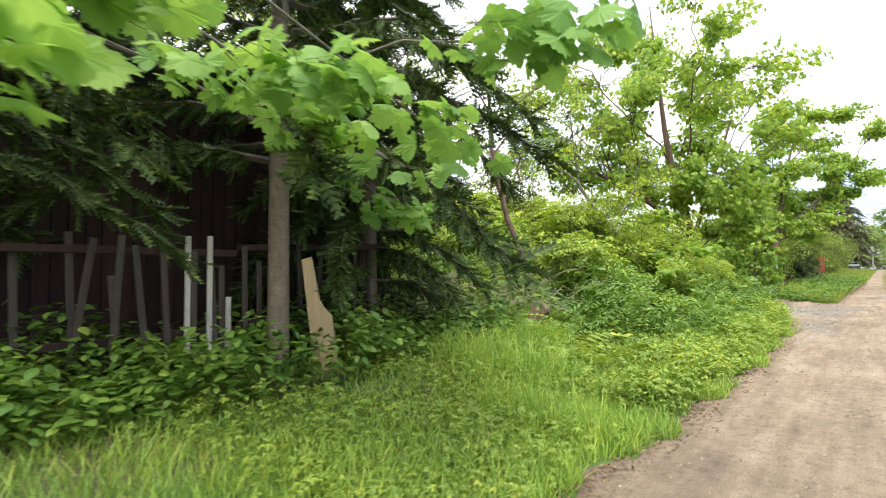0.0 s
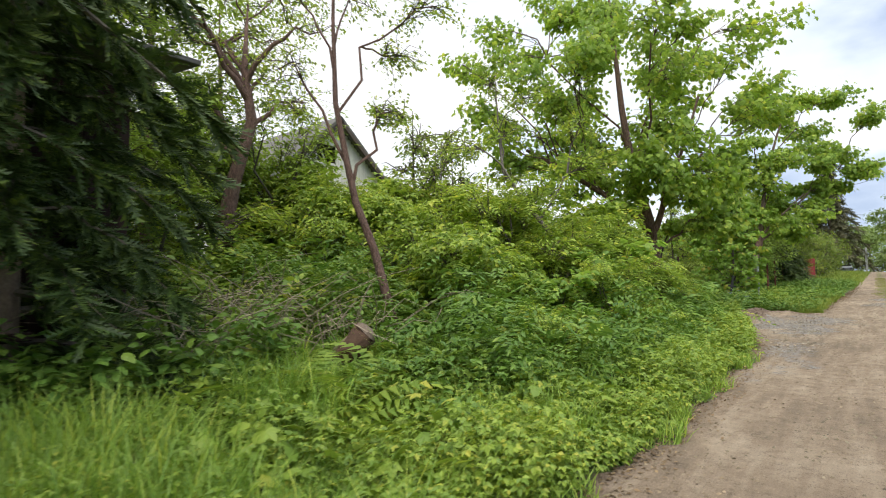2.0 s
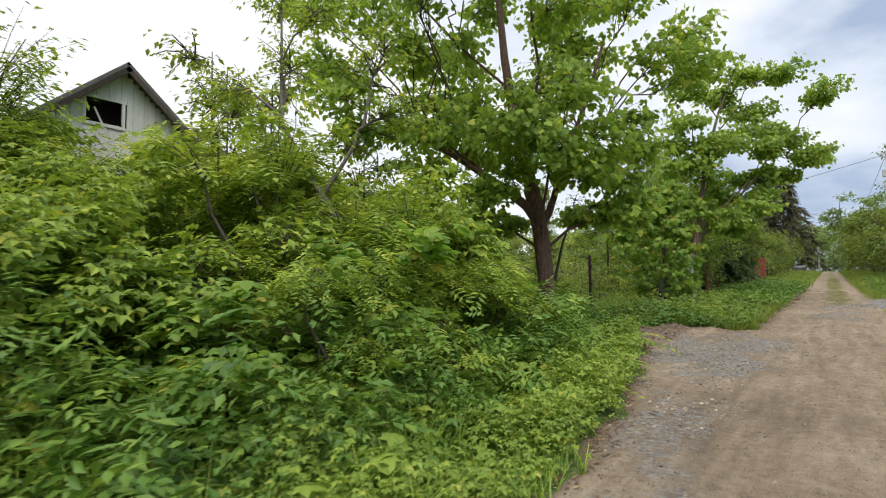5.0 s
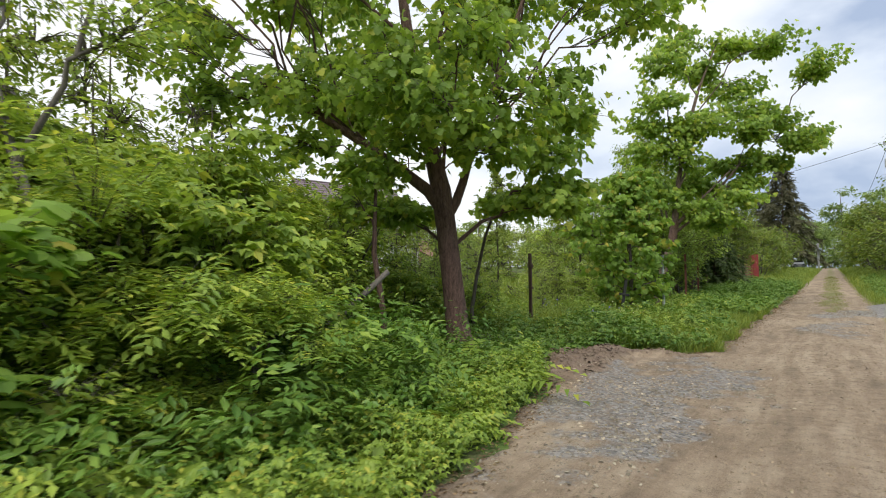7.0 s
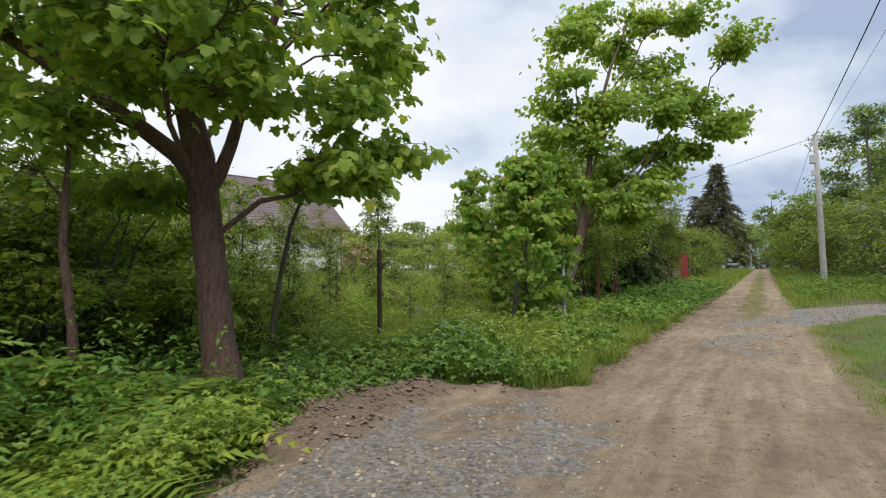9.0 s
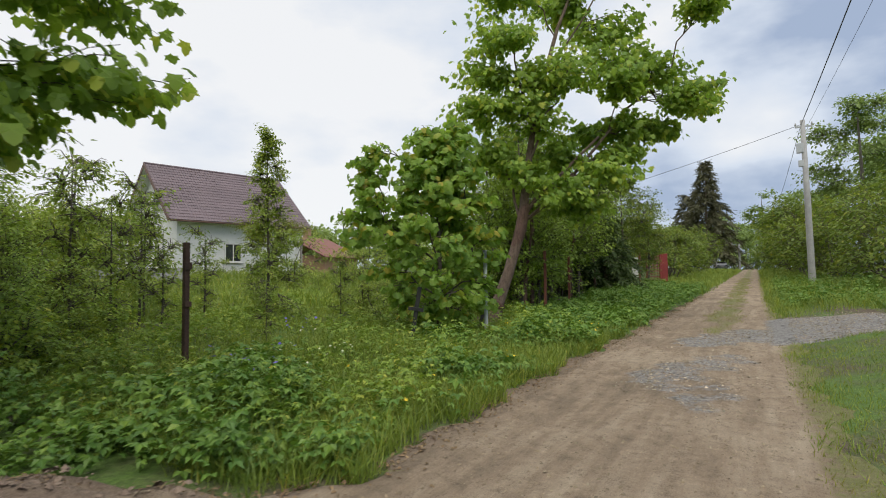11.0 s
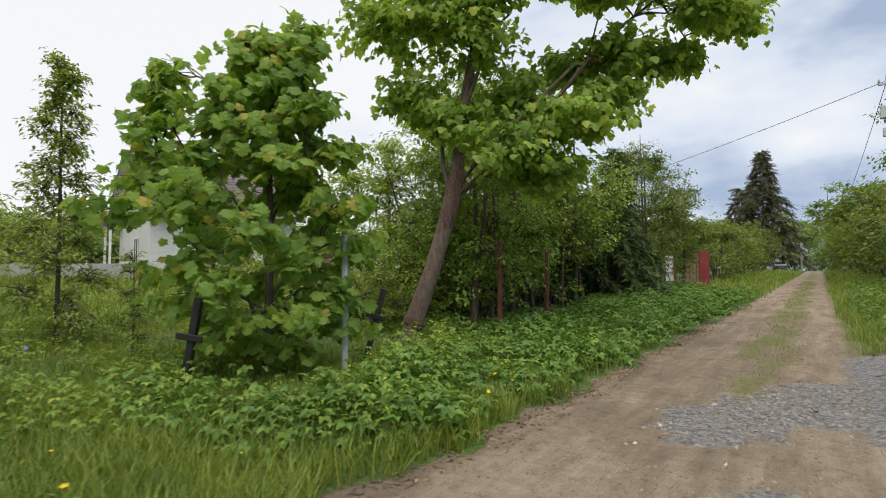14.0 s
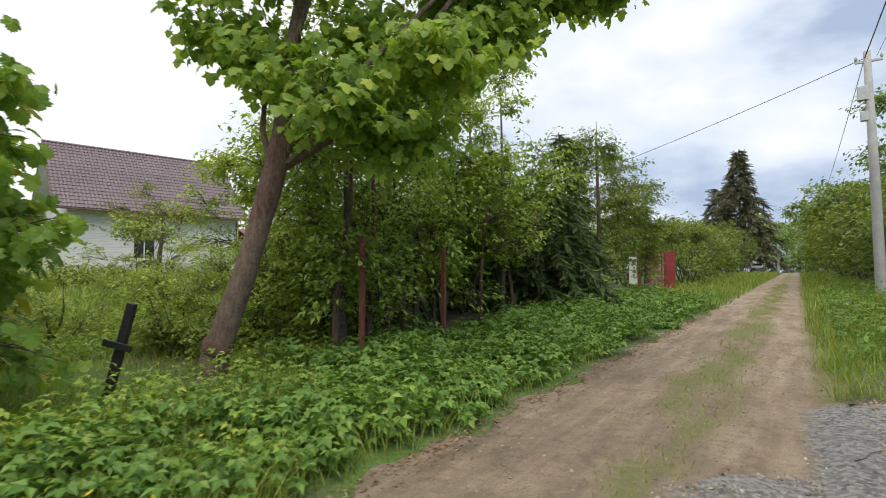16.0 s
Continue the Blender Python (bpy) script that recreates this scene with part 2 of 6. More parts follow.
def ground_mat():
    """Soil, leaf litter and moss under the plants."""
    m, n, l, p = nodes_of("soil")
    a, b = noise_node(n, l, 0.7, 6, 0.65), noise_node(n, l, 22, 4, 0.7)
    soil = ramp_node(n, l, b.outputs["Fac"], [(0.3, (0.045, 0.034, 0.022)), (0.7, (0.15, 0.115, 0.075))])
    green = ramp_node(n, l, b.outputs["Fac"], [(0.3, (0.045, 0.085, 0.014)), (0.7, (0.11, 0.185, 0.030))])
    k = ramp_node(n, l, a.outputs["Fac"], [(0.36, (0, 0, 0)), (0.56, (1, 1, 1))])
    c = mix_node(n, l, k.outputs[0], soil.outputs[0], green.outputs[0])
    l.new(c.outputs[0], p.inputs["Base Color"])
    p.inputs["Roughness"].default_value = 0.95
    bump_node(n, l, p, b.outputs["Fac"], 0.8, 0.03)
    return m


def road_mat():
    """Packed sandy dirt, with grey crushed stone and mossy turf where the mesh says so."""
    m, n, l, p = nodes_of("dirt_road")
    a, b, c = noise_node(n, l, 0.55, 6, 0.62), noise_node(n, l, 9, 5, 0.68), noise_node(n, l, 75, 4, 0.75)
    drag = noise_node(n, l, 2.2, 5, 0.65, (2.6, 0.35, 1))
    base = ramp_node(n, l, mix_node(n, l, 0.5, a.outputs["Fac"], drag.outputs["Fac"]).outputs[0],
                     [(0.36, (0.158, 0.118, 0.080)), (0.50, (0.270, 0.203, 0.138)), (0.63, (0.375, 0.30, 0.215))])
    grain = ramp_node(n, l, mix_node(n, l, 0.55, b.outputs["Fac"], c.outputs["Fac"]).outputs[0],
                      [(0.36, (0.46, 0.43, 0.41)), (0.48, (0.94, 0.94, 0.94)), (0.56, (1.02, 1.02, 1.02)), (0.66, (1.45, 1.45, 1.47))])
    dirt = mix_node(n, l, 1.0, base.outputs[0], grain.outputs[0], "MULTIPLY")
    cells = n.new("ShaderNodeTexVoronoi")
    cells.inputs["Scale"].default_value = 32
    tc = n.new("ShaderNodeTexCoord")
    l.new(tc.outputs["Object"], cells.inputs["Vector"])
    sep = n.new("ShaderNodeSeparateColor")
    l.new(cells.outputs["Color"], sep.inputs[0])
    stone = ramp_node(n, l, sep.outputs[0], [(0.0, (0.10, 0.095, 0.09)), (1.0, (0.31, 0.295, 0.28))])
    at = n.new("ShaderNodeAttribute")
    at.attribute_name = "cover"
    parts_ = n.new("ShaderNodeSeparateColor")
    l.new(at.outputs["Color"], parts_.inputs[0])

    def edge(channel):
        s = n.new("ShaderNodeMath")
        s.operation = "MULTIPLY_ADD"
        s.inputs[1].default_value = 1.7
        s.inputs[2].default_value = -0.85
        l.new(mix_node(n, l, 0.4, b.outputs["Fac"], c.outputs["Fac"]).outputs[0], s.inputs[0])
        q = n.new("ShaderNodeMath")
        q.operation = "ADD"
        l.new(s.outputs[0], q.inputs[0])
        l.new(parts_.outputs[channel], q.inputs[1])
        return ramp_node(n, l, q.outputs[0], [(0.38, (0, 0, 0)), (0.62, (1, 1, 1))])

    one = mix_node(n, l, edge(0).outputs[0], dirt.outputs[0], stone.outputs[0])
    turf = ramp_node(n, l, c.outputs["Fac"], [(0.35, (0.115, 0.115, 0.040)), (0.65, (0.20, 0.205, 0.068))])
    two = mix_node(n, l, edge(1).outputs[0], one.outputs[0], turf.outputs[0])
    loam = ramp_node(n, l, c.outputs["Fac"], [(0.3, (0.11, 0.078, 0.055)), (0.7, (0.27, 0.20, 0.145))])
    three = mix_node(n, l, edge(2).outputs[0], two.outputs[0], loam.outputs[0])
    l.new(three.outputs[0], p.inputs["Base Color"])
    p.inputs["Roughness"].default_value = 0.95
    h = mix_node(n, l, 0.5, b.outputs["Fac"], c.outputs["Fac"])
    bump_node(n, l, p, h.outputs[0], 1.0, 0.035)
    return m


SOIL, ROAD = ground_mat(), road_mat()

# ---- mesh tools ----
rng = np.random.default_rng(7)


class Bag:
    """Collects triangles, many copies of a small shape at a time, for one mesh."""

    def __init__(self):
        self.v, self.f, self.count = [], [], 0

    def add(self, verts, tris):
        self.v.append(np.asarray(verts, np.float32).reshape(-1, 3))
        self.f.append(np.asarray(tris, np.int32).reshape(-1, 3) + self.count)
        self.count += len(self.v[-1])

    def many(self, shape, place, turn, size):
        verts, tris = shape
        k, n = len(place), len(verts)
        if not k:
            return
        size = np.broadcast_to(np.asarray(size, float).reshape(-1, 1) if np.ndim(size) < 2 else size, (k, 3))
        world_v = np.einsum("kij,knj->kni", turn, verts[None] * size[:, None, :]) + place[:, None, :]
        self.add(world_v, tris[None] + (np.arange(k) * n)[:, None, None])

    def tube(self, pts, radii, sides=7):
        pts, m = np.asarray(pts, float), len(pts)
        d = np.gradient(pts, axis=0)
        d /= np.linalg.norm(d, axis=1)[:, None] + 1e-9
        ref = np.array([1.0, 0, 0]) if abs(d[0][2]) > 0.7 else np.array([0, 0, 1.0])
        a = np.cross(d, ref)
        a /= np.linalg.norm(a, axis=1)[:, None] + 1e-9
        b = np.cross(d, a)
        ang = np.arange(sides) * 2 * np.pi / sides
        ring = pts[:, None] + np.asarray(radii, float)[:, None, None] * (np.cos(ang)[None, :, None] * a[:, None] + np.sin(ang)[None, :, None] * b[:, None])
        i, j = np.meshgrid(np.arange(m - 1), np.arange(sides), indexing="ij")
        p, q = i * sides + j, i * sides + (j + 1) % sides
        tris = np.concatenate([np.stack([p, q, q + sides], -1).reshape(-1, 3), np.stack([p, q + sides, p + sides], -1).reshape(-1, 3)])
        verts = ring.reshape(-1, 3)
        top = (m - 1) * sides
        cap = [(top + k, top + (k + 1) % sides, m * sides) for k in range(sides)]
        self.add(np.vstack([verts, pts[-1:]]), np.vstack([tris, cap]))

    def mesh(self, name, material, smooth=False):
        me = bpy.data.meshes.new(name)
        v, f = np.concatenate(self.v), np.concatenate(self.f)
        me.vertices.add(len(v))
        me.vertices.foreach_set("co", v.ravel())
        me.loops.add(f.size)
        me.loops.foreach_set("vertex_index", f.ravel())
        me.polygons.add(len(f))
        me.polygons.foreach_set("loop_start", np.arange(0, f.size, 3))
        me.polygons.foreach_set("use_smooth", np.full(len(f), smooth))
        me.update(calc_edges=True)
        me.materials.append(material)
        return me


def turns(yaw, pitch, roll):
    """Rotation matrices: roll about y (a leaf's length), then pitch about x, then yaw about z."""
    cy, sy, cp, sp, cr, sr = np.cos(yaw), np.sin(yaw), np.cos(pitch), np.sin(pitch), np.cos(roll), np.sin(roll)
    o, i = np.zeros_like(cy), np.ones_like(cy)
    rz = np.stack([np.stack([cy, -sy, o], -1), np.stack([sy, cy, o], -1), np.stack([o, o, i], -1)], -2)
    rx = np.stack([np.stack([i, o, o], -1), np.stack([o, cp, -sp], -1), np.stack([o, sp, cp], -1)], -2)
    ry = np.stack([np.stack([cr, o, sr], -1), np.stack([o, i, o], -1), np.stack([-sr, o, cr], -1)], -2)
    return rz @ rx @ ry


def fan(outline, droop):
    """A leaf blade: a fan round its middle, tips hanging."""
    pts = [(0.0, 0.42, 0.0)] + [(x, y, -droop * (x * x + 0.7 * (y - 0.42) ** 2)) for x, y in outline]
    n = len(outline)
    return np.array(pts), np.array([(0, 1 + k, 1 + (k + 1) % n) for k in range(n)])


HALF = [(0.42, 0.0), (0.36, 0.20), (0.62, 0.46), (0.34, 0.54), (0.26, 0.84)]
MAPLE_LEAF = fan([(0, 0.12)] + HALF + [(0, 1.05)] + [(-x, y) for x, y in HALF[::-1]], 0.55)
HALF_FINE = [(0.05, 0.10), (0.25, 0.0), (0.46, 0.02), (0.42, 0.14), (0.52, 0.24), (0.40, 0.30), (0.55, 0.40), (0.68, 0.48), (0.56, 0.54), (0.60, 0.66), (0.42, 0.66), (0.36, 0.70), (0.36, 0.84), (0.26, 0.86), (0.20, 0.96), (0.08, 0.95)]
MAPLE_FINE = fan([(0, 0.14)] + HALF_FINE + [(0, 1.08)] + [(-x, y) for x, y in HALF_FINE[::-1]], 0.6)
OVAL_LEAF = (np.array([(0, 0, 0), (0.26, 0.40, 0.06), (0, 0.5, -0.03), (-0.26, 0.40, 0.06), (0, 1.0, -0.10)]), np.array([(0, 1, 2), (0, 2, 3), (1, 4, 2), (2, 4, 3)]))
HERB_LEAF = fan([(0, 0), (0.24, 0.12), (0.36, 0.36), (0.24, 0.66), (0, 1.0), (-0.24, 0.66), (-0.36, 0.36), (-0.24, 0.12)], 0.5)


def pinnate(pairs, width, lean=0.45, sag=0.25):
    verts, tris = [], []
    for k in range(pairs + 1):
        y = (k + 0.6) / (pairs + 0.6)
        if k < pairs:
            for s in (-1, 1):
                n = len(verts)
                w = width * math.sin(math.pi * (0.22 + 0.70 * y)) * 1.15
                z = -sag * y * y
                verts += [(0, y - 0.02, z), (s * w * 0.5, y + lean * w * 0.5 - 0.115, z - 0.01), (s * w, y + lean * w, z - 0.12 * w), (s * w * 0.5, y + lean * w * 0.5 + 0.115, z + 0.02)]
                tris += [(n, n + 1, n + 2), (n, n + 2, n + 3)]
        else:
            n, z = len(verts), -sag
            verts += [(0, 0.9, z), (0.115, 1.03, z), (0, 1.25, z - 0.04), (-0.115, 1.03, z)]
            tris += [(n, n + 1, n + 2), (n, n + 2, n + 3)]
    return np.array(verts), np.array(tris)


PINNATE_LEAF = pinnate(3, 0.46)


def trefoil():
    verts, tris = [], []
    for a, s in ((0.0, 1.0), (1.15, 0.85), (-1.15, 0.85)):
        n, c, d = len(verts), math.cos(a), math.sin(a)
        for x, y, z in ((0, 0.05, 0), (0.31, 0.46, 0.05), (0, 1.0, -0.14), (-0.31, 0.46, 0.05)):
            verts.append((s * (c * x + d * y) * 0.7, 0.3 + s * (-d * x + c * y) * 0.7, z * s))
        tris += [(n, n + 1, n + 2), (n, n + 2, n + 3)]
    return np.array(verts), np.array(tris)


TREFOIL = trefoil()


def frond(pairs=11):
    verts, tris = [], []
    for k in range(pairs):
        y = 0.08 + 0.92 * k / (pairs - 1)
        z = 0.75 * y - 0.85 * y * y
        w = 0.26 * math.sin(math.pi * min(1, 0.18 + 0.80 * y)) + 0.012
        for s in (-1, 1):
            n = len(verts)
            verts += [(0, y - 0.035, z), (0, y + 0.035, z), (s * w, y + 0.06, z - 0.05)]
            tris.append((n, n + 1, n + 2))
    return np.array(verts), np.array(tris)


FROND = frond()
BLADE = (np.array([(-0.5, 0, 0), (0.5, 0, 0), (0.38, 0.10, 0.55), (-0.38, 0.10, 0.55), (0, 0.42, 1.0)]), np.array([(0, 1, 2), (0, 2, 3), (3, 2, 4)]))


def sprig(pairs=7):
    """A needled spruce twig."""
    verts, tris = [], []
    for k in range(pairs):
        y = k / pairs
        w = 0.19 * (1 - 0.5 * y)
        for s in (-1, 1):
            n = len(verts)
            verts += [(0, y, 0.0), (0, y + 0.15, 0.0), (s * w, y + 0.2, 0.05)]
            tris.append((n, n + 1, n + 2))
    return np.array(verts), np.array(tris)


SPRIG = sprig()
STONE = (np.array([(1, 0, 0.1), (0.2, 0.9, -0.1), (-0.9, 0.3, 0.15), (-0.4, -0.85, -0.05), (0.6, -0.7, 0.1), (0.1, 0.1, 0.8)]) * 0.5,
         np.array([(0, 1, 5), (1, 2, 5), (2, 3, 5), (3, 4, 5), (4, 0, 5)]))
PETALS = (np.array([(0, 0, 0)] + [(math.cos(a) * r, math.sin(a) * r, 0.25 * r) for a, r in [(k * math.pi / 5, 0.5 if k % 2 else 0.28) for k in range(10)]]),
          np.array([(0, 1 + k, 1 + (k + 1) % 10) for k in range(10)]))


def joined(ob, parent):
    ob.parent = parent
    return ob


def part(name, data, material, parent, label=""):
    """Links a bmesh, a Bag or a mesh as one mesh object under a thing or a part."""
    if isinstance(data, Bag):
        data = data.mesh(name, material)
    elif isinstance(data, bmesh.types.BMesh):
        bm, data = data, bpy.data.meshes.new(name)
        bm.to_mesh(data)
        bm.free()
        data.materials.append(material)
    ob = joined(new(name, data), parent)
    return tagged(ob, label) if label else ob


def thing(name, label, category, at=(0, 0, 0), rz=0, group="", kind=""):
    ob = new(name)
    ob.matrix_basis = pose(*at, 0, 0, rz)
    return tagged(ob, label, category, group, kind)


def box(lo, hi, bevel=0.0, bm=None, m=None):
    own = bmesh.new()
    bmesh.ops.create_cube(own, size=1)
    for v in own.verts:
        v.co = Vector([lo[k] + (hi[k] - lo[k]) * (v.co[k] + 0.5) for k in range(3)])
    if bevel:
        bmesh.ops.bevel(own, geom=own.edges[:], offset=bevel, segments=1, affect="EDGES")
    if m:
        own.transform(m)
    if bm is None:
        return own
    tmp = bpy.data.meshes.new("tmp")
    own.to_mesh(tmp)
    own.free()
    bm.from_mesh(tmp)
    bpy.data.meshes.remove(tmp)
    return bm


def stuff(name, bag, material, label, category):
    return tagged(new(name, bag.mesh(name, material)), label, category, kind="stuff")


# ---- the lie of the land ----
EDGE_Y = [-30, 0, 4.5, 9, 11, 13, 15, 17, 19, 20.7, 21.6, 22.3, 23.0, 27, 31, 45, 60, 200]
EDGE_X = [-1.7, -1.7, -1.5, -1.4, -1.5, -1.5, -1.75, -2.15, -2.65, -3.3, -3.1, -1.7, -1.3, -1.35, -1.15, -0.95, -0.9, -0.6]


def left_edge(y):
    return np.interp(y, EDGE_Y, EDGE_X)


def right_edge(y):
    return np.interp(y, [-30, 12, 22, 40, 200], [2.4, 2.3, 1.7, 1.5, 1.3])


def smooth(v, a, b):
    u = np.clip((v - a) / (b - a), 0, 1)
    return u * u * (3 - 2 * u)


def driveway(x, y):
    """1 on the gravelled drive that leaves the road on its right."""
    mid_y, half = 33.0 + 0.72 * (x - 1.5), 2.3
    return smooth(half - np.abs(y - mid_y), -0.15, 0.25) * smooth(x, 0.9, 1.5)


def road_z(y):
    return 0.016 * np.clip(y, -40, 125)


def gz(x, y):
    x, y = np.asarray(x, float), np.asarray(y, float)
    d = np.clip(left_edge(y) - x, 0, None)
    high = 0.32 * (1 - smooth(y, 11, 18)) + 0.10
    left = high * smooth(d, 0.05, 3.4) + 0.055 * np.clip(d - 3.4, 0, 25) * (1 - 0.35 * smooth(y, 14, 24))
    left += 0.16 * np.clip(d - 3.6, 0, 6) * smooth(y, 6.2, 8.6) * (1 - smooth(y, 14.5, 18.5)) - 0.16 * smooth(d, 1.2, 3.0) * smooth(y, 26, 29) * (1 - smooth(y, 36, 42))
    r = np.clip(x - right_edge(y), 0, None)
    right = (0.16 * smooth(r, 0, 1.2) + 0.03 * np.clip(r - 1.2, 0, 20)) * (1 - 0.7 * driveway(x, y))
    lumps = 0.035 * (np.sin(x * 2.3 + 0.7 * y) + np.sin(y * 1.7 - 1.1 * x + 2)) * (smooth(d, 0.2, 1.5) + smooth(r, 0.2, 1.5))
    return road_z(y) + left + right + lumps


def sheet(name, xs, ys, height, material):
    gx, gy = np.meshgrid(xs, ys, indexing="ij")
    v = np.stack([gx, gy, height(gx, gy)], -1).reshape(-1, 3)
    n, m = len(xs), len(ys)
    i, j = np.meshgrid(np.arange(n - 1), np.arange(m - 1), indexing="ij")
    p = (i * m + j).ravel()
    bag = Bag()
    bag.add(v, np.concatenate([np.stack([p, p + m, p + m + 1], -1), np.stack([p, p + m + 1, p + 1], -1)]))
    return bag.mesh(name, material, True)


def under_road(x, y):
    on = smooth(x - left_edge(y), 0.0, 0.25) * smooth(right_edge(y) - x, 0.0, 0.25)
    return gz(x, y) - 0.05 * on


xs = np.concatenate([[-1500, -700, -300, -150, -90, -60, -45, -36], np.arange(-30, -12, 1.0), np.arange(-12, 8, 0.25), np.arange(8, 20, 1.0), [24, 32, 45, 70, 120, 300, 700, 1500]])
ys = np.concatenate([[-1500, -600, -200, -90, -40, -20], np.arange(-12, -3, 1.0), np.arange(-3, 50, 0.25), np.arange(50, 125, 2.5), [130, 145, 170, 220, 300, 500, 900, 1500]])
tagged(new("ground", sheet("ground", xs, ys, under_road, SOIL)), "dark soil and moss under grass and weeds", "ground", kind="structure")


def lip(y, s):
    return 0.10 * np.sin(3.1 * y + s) + 0.06 * np.sin(8.3 * y + 2 * s) + 0.03 * np.sin(21 * y + s)


def gravel_cover(x, y):
    wob = 0.28 * (np.sin(3.1 * x + 1.7 * y) + np.sin(2.3 * y - 4.1 * x + 1) + 0.7 * np.sin(9 * x + 5 * y) + 0.7 * np.sin(11 * y - 7 * x))
    one = smooth(1.0 + wob - ((x + 1.55) / 1.15) ** 2 - ((y - 19.2 - 0.5 * (x + 1.5)) / 2.7) ** 2, -0.25, 0.5)
    two = smooth(1.0 + wob - ((x - 0.75) / 1.0) ** 2 - ((y - 31.5 - 0.9 * (x - 0.75)) / 1.4) ** 2, -0.2, 0.6)
    three = smooth(1.0 + wob - ((x - 0.35) / 0.85) ** 2 - ((y - 27.6) / 2.0) ** 2, -0.2, 1.1) * 0.62
    four = smooth(1.0 + wob - ((x + 1.2) / 0.6) ** 2 - ((y - 14.5) / 3.5) ** 2, -0.2, 0.9) * 0.5
    return np.clip(np.maximum.reduce([0.58 * one, 0.9 * two, three, four, driveway(x, y)]), 0, 1)


def turf_cover(x, y):
    wav = 0.10 * np.sin(1.1 * y) + 0.07 * np.sin(3.7 * y + 1)
    strip = smooth(x + wav, -0.30, 0.22) * smooth(x - wav, 0.95, 0.45) * (0.72 + 0.14 * np.sin(3.1 * y + 9 * x) + 0.16 * np.sin(1.3 * y - 7 * x) + 0.15 * smooth(y, 30, 38)) * smooth(y, 25.5, 33) * (1 - 0.75 * gravel_cover(x, y))
    side = smooth(x - right_edge(y), -0.55, -0.05) * (1 - driveway(x, y)) * smooth(y, 20, 24)
    return np.clip(np.maximum(strip, side), 0, 1) * 0.66


def loam_cover(x, y):
    off = x - left_edge(y)
    heap = smooth(1.05 + 0.18 * np.sin(5 * y + 2 * x) - ((off - 0.32) / (0.62 + 0.12 * np.sin(3.1 * y))) ** 2 - ((y - 20.7) / 1.9) ** 2, 0.0, 0.8) * 0.85
    rim = smooth(x - left_edge(y), 0.32, 0.0) * smooth(y, 34, 28) * 0.6
    return np.clip(np.maximum(heap, rim), 0, 1)


def road_top(x, y):
    rut = -0.035 * np.exp(-((x + 0.55) / 0.42) ** 2) - 0.03 * np.exp(-((x - 1.15) / 0.38) ** 2)
    heap = 0.24 * loam_cover(x, y) * smooth(y, 18.9, 19.9) * smooth(x, -1.5, -2.1) * (0.62 + 0.2 * np.sin(7 * x + 3 * y) + 0.18 * np.sin(13 * y - 9 * x))
    rough = 0.0035 * (np.sin(2.9 * x + 1.3 * y) * np.sin(1.7 * y - 3.7 * x + 1) + 0.5 * np.sin(7.3 * x - 2.9 * y) * np.sin(5.1 * y + 3.3 * x))
    return road_z(y) + 0.012 + rut * smooth(y, 5, 20) + heap + rough


def build_road():
    us, ys_ = np.linspace(0, 1, 41), np.concatenate([np.arange(-12, 55, 0.12), np.arange(55, 131, 1.0)])
    gu, gy = np.meshgrid(us, ys_, indexing="ij")
    lo, hi = left_edge(gy) + lip(gy, 0) - 0.05, right_edge(gy) + lip(gy, 2) + 0.05 
    gx = lo + (hi - lo) * gu
    z = np.where((gu < 0.01) | (gu > 0.99), gz(gx, gy) - 0.04 + 0.085 * driveway(gx, gy), road_top(gx, gy))
    n, m = gu.shape
    i, j = np.meshgrid(np.arange(n - 1), np.arange(m - 1), indexing="ij")
    p = (i * m + j).ravel()
    bag = Bag()
    bag.add(np.stack([gx, gy, z], -1).reshape(-1, 3), np.concatenate([np.stack([p, p + m, p + m + 1], -1), np.stack([p, p + m + 1, p + 1], -1)]))
    me = bag.mesh("road", ROAD, True)
    cover = np.stack([gravel_cover(gx, gy), turf_cover(gx, gy), loam_cover(gx, gy), np.ones_like(gx)], -1).reshape(-1)
    me.color_attributes.new("cover", "FLOAT_COLOR", "POINT").data.foreach_set("color", cover.astype(np.float32))
    tagged(new("road", me), "sandy dirt road with wheel tracks, gravel patches and a grassy middle", "road", kind="structure")
    xs_, yd = np.arange(1.0, 16, 0.2), np.arange(29.5, 49, 0.2)
    gx, gy = np.meshgrid(xs_, yd, indexing="ij")
    me = sheet("drive", xs_, yd, lambda x, y: gz(x, y) - 0.12 + 0.16 * driveway(x, y), ROAD)
    cover = np.stack([driveway(gx, gy), 0 * gx, 0 * gx, np.ones_like(gx)], -1).reshape(-1)
    me.color_attributes.new("cover", "FLOAT_COLOR", "POINT").data.foreach_set("color", cover.astype(np.float32))
    tagged(new("drive", me), "grey crushed stone drive joining the dirt road", "drive", kind="structure")


build_road()


# ---- plants ----
def leaves(bag, shape, at, size, droop=0.35, spread=0.45, facing=None):
    k = len(at)
    yaw = rng.uniform(0, 2 * np.pi, k) if facing is None else facing
    bag.many(shape, at, turns(yaw, rng.normal(0, spread, k) - droop, rng.normal(0, spread, k)), size * rng.uniform(0.65, 1.2, k))


def bend(a, b, sag, n=6, wob=0.05):
    t = np.linspace(0, 1, n)[:, None]
    a, b = np.asarray(a, float), np.asarray(b, float)
    p = a + (b - a) * t
    p[:, 2] += (sag * np.sin(np.pi * t) ** 1.0)[:, 0]
    w = rng.normal(0, wob * np.linalg.norm(b - a), (n, 3))
    w[0] = w[-1] = 0
    return p + w


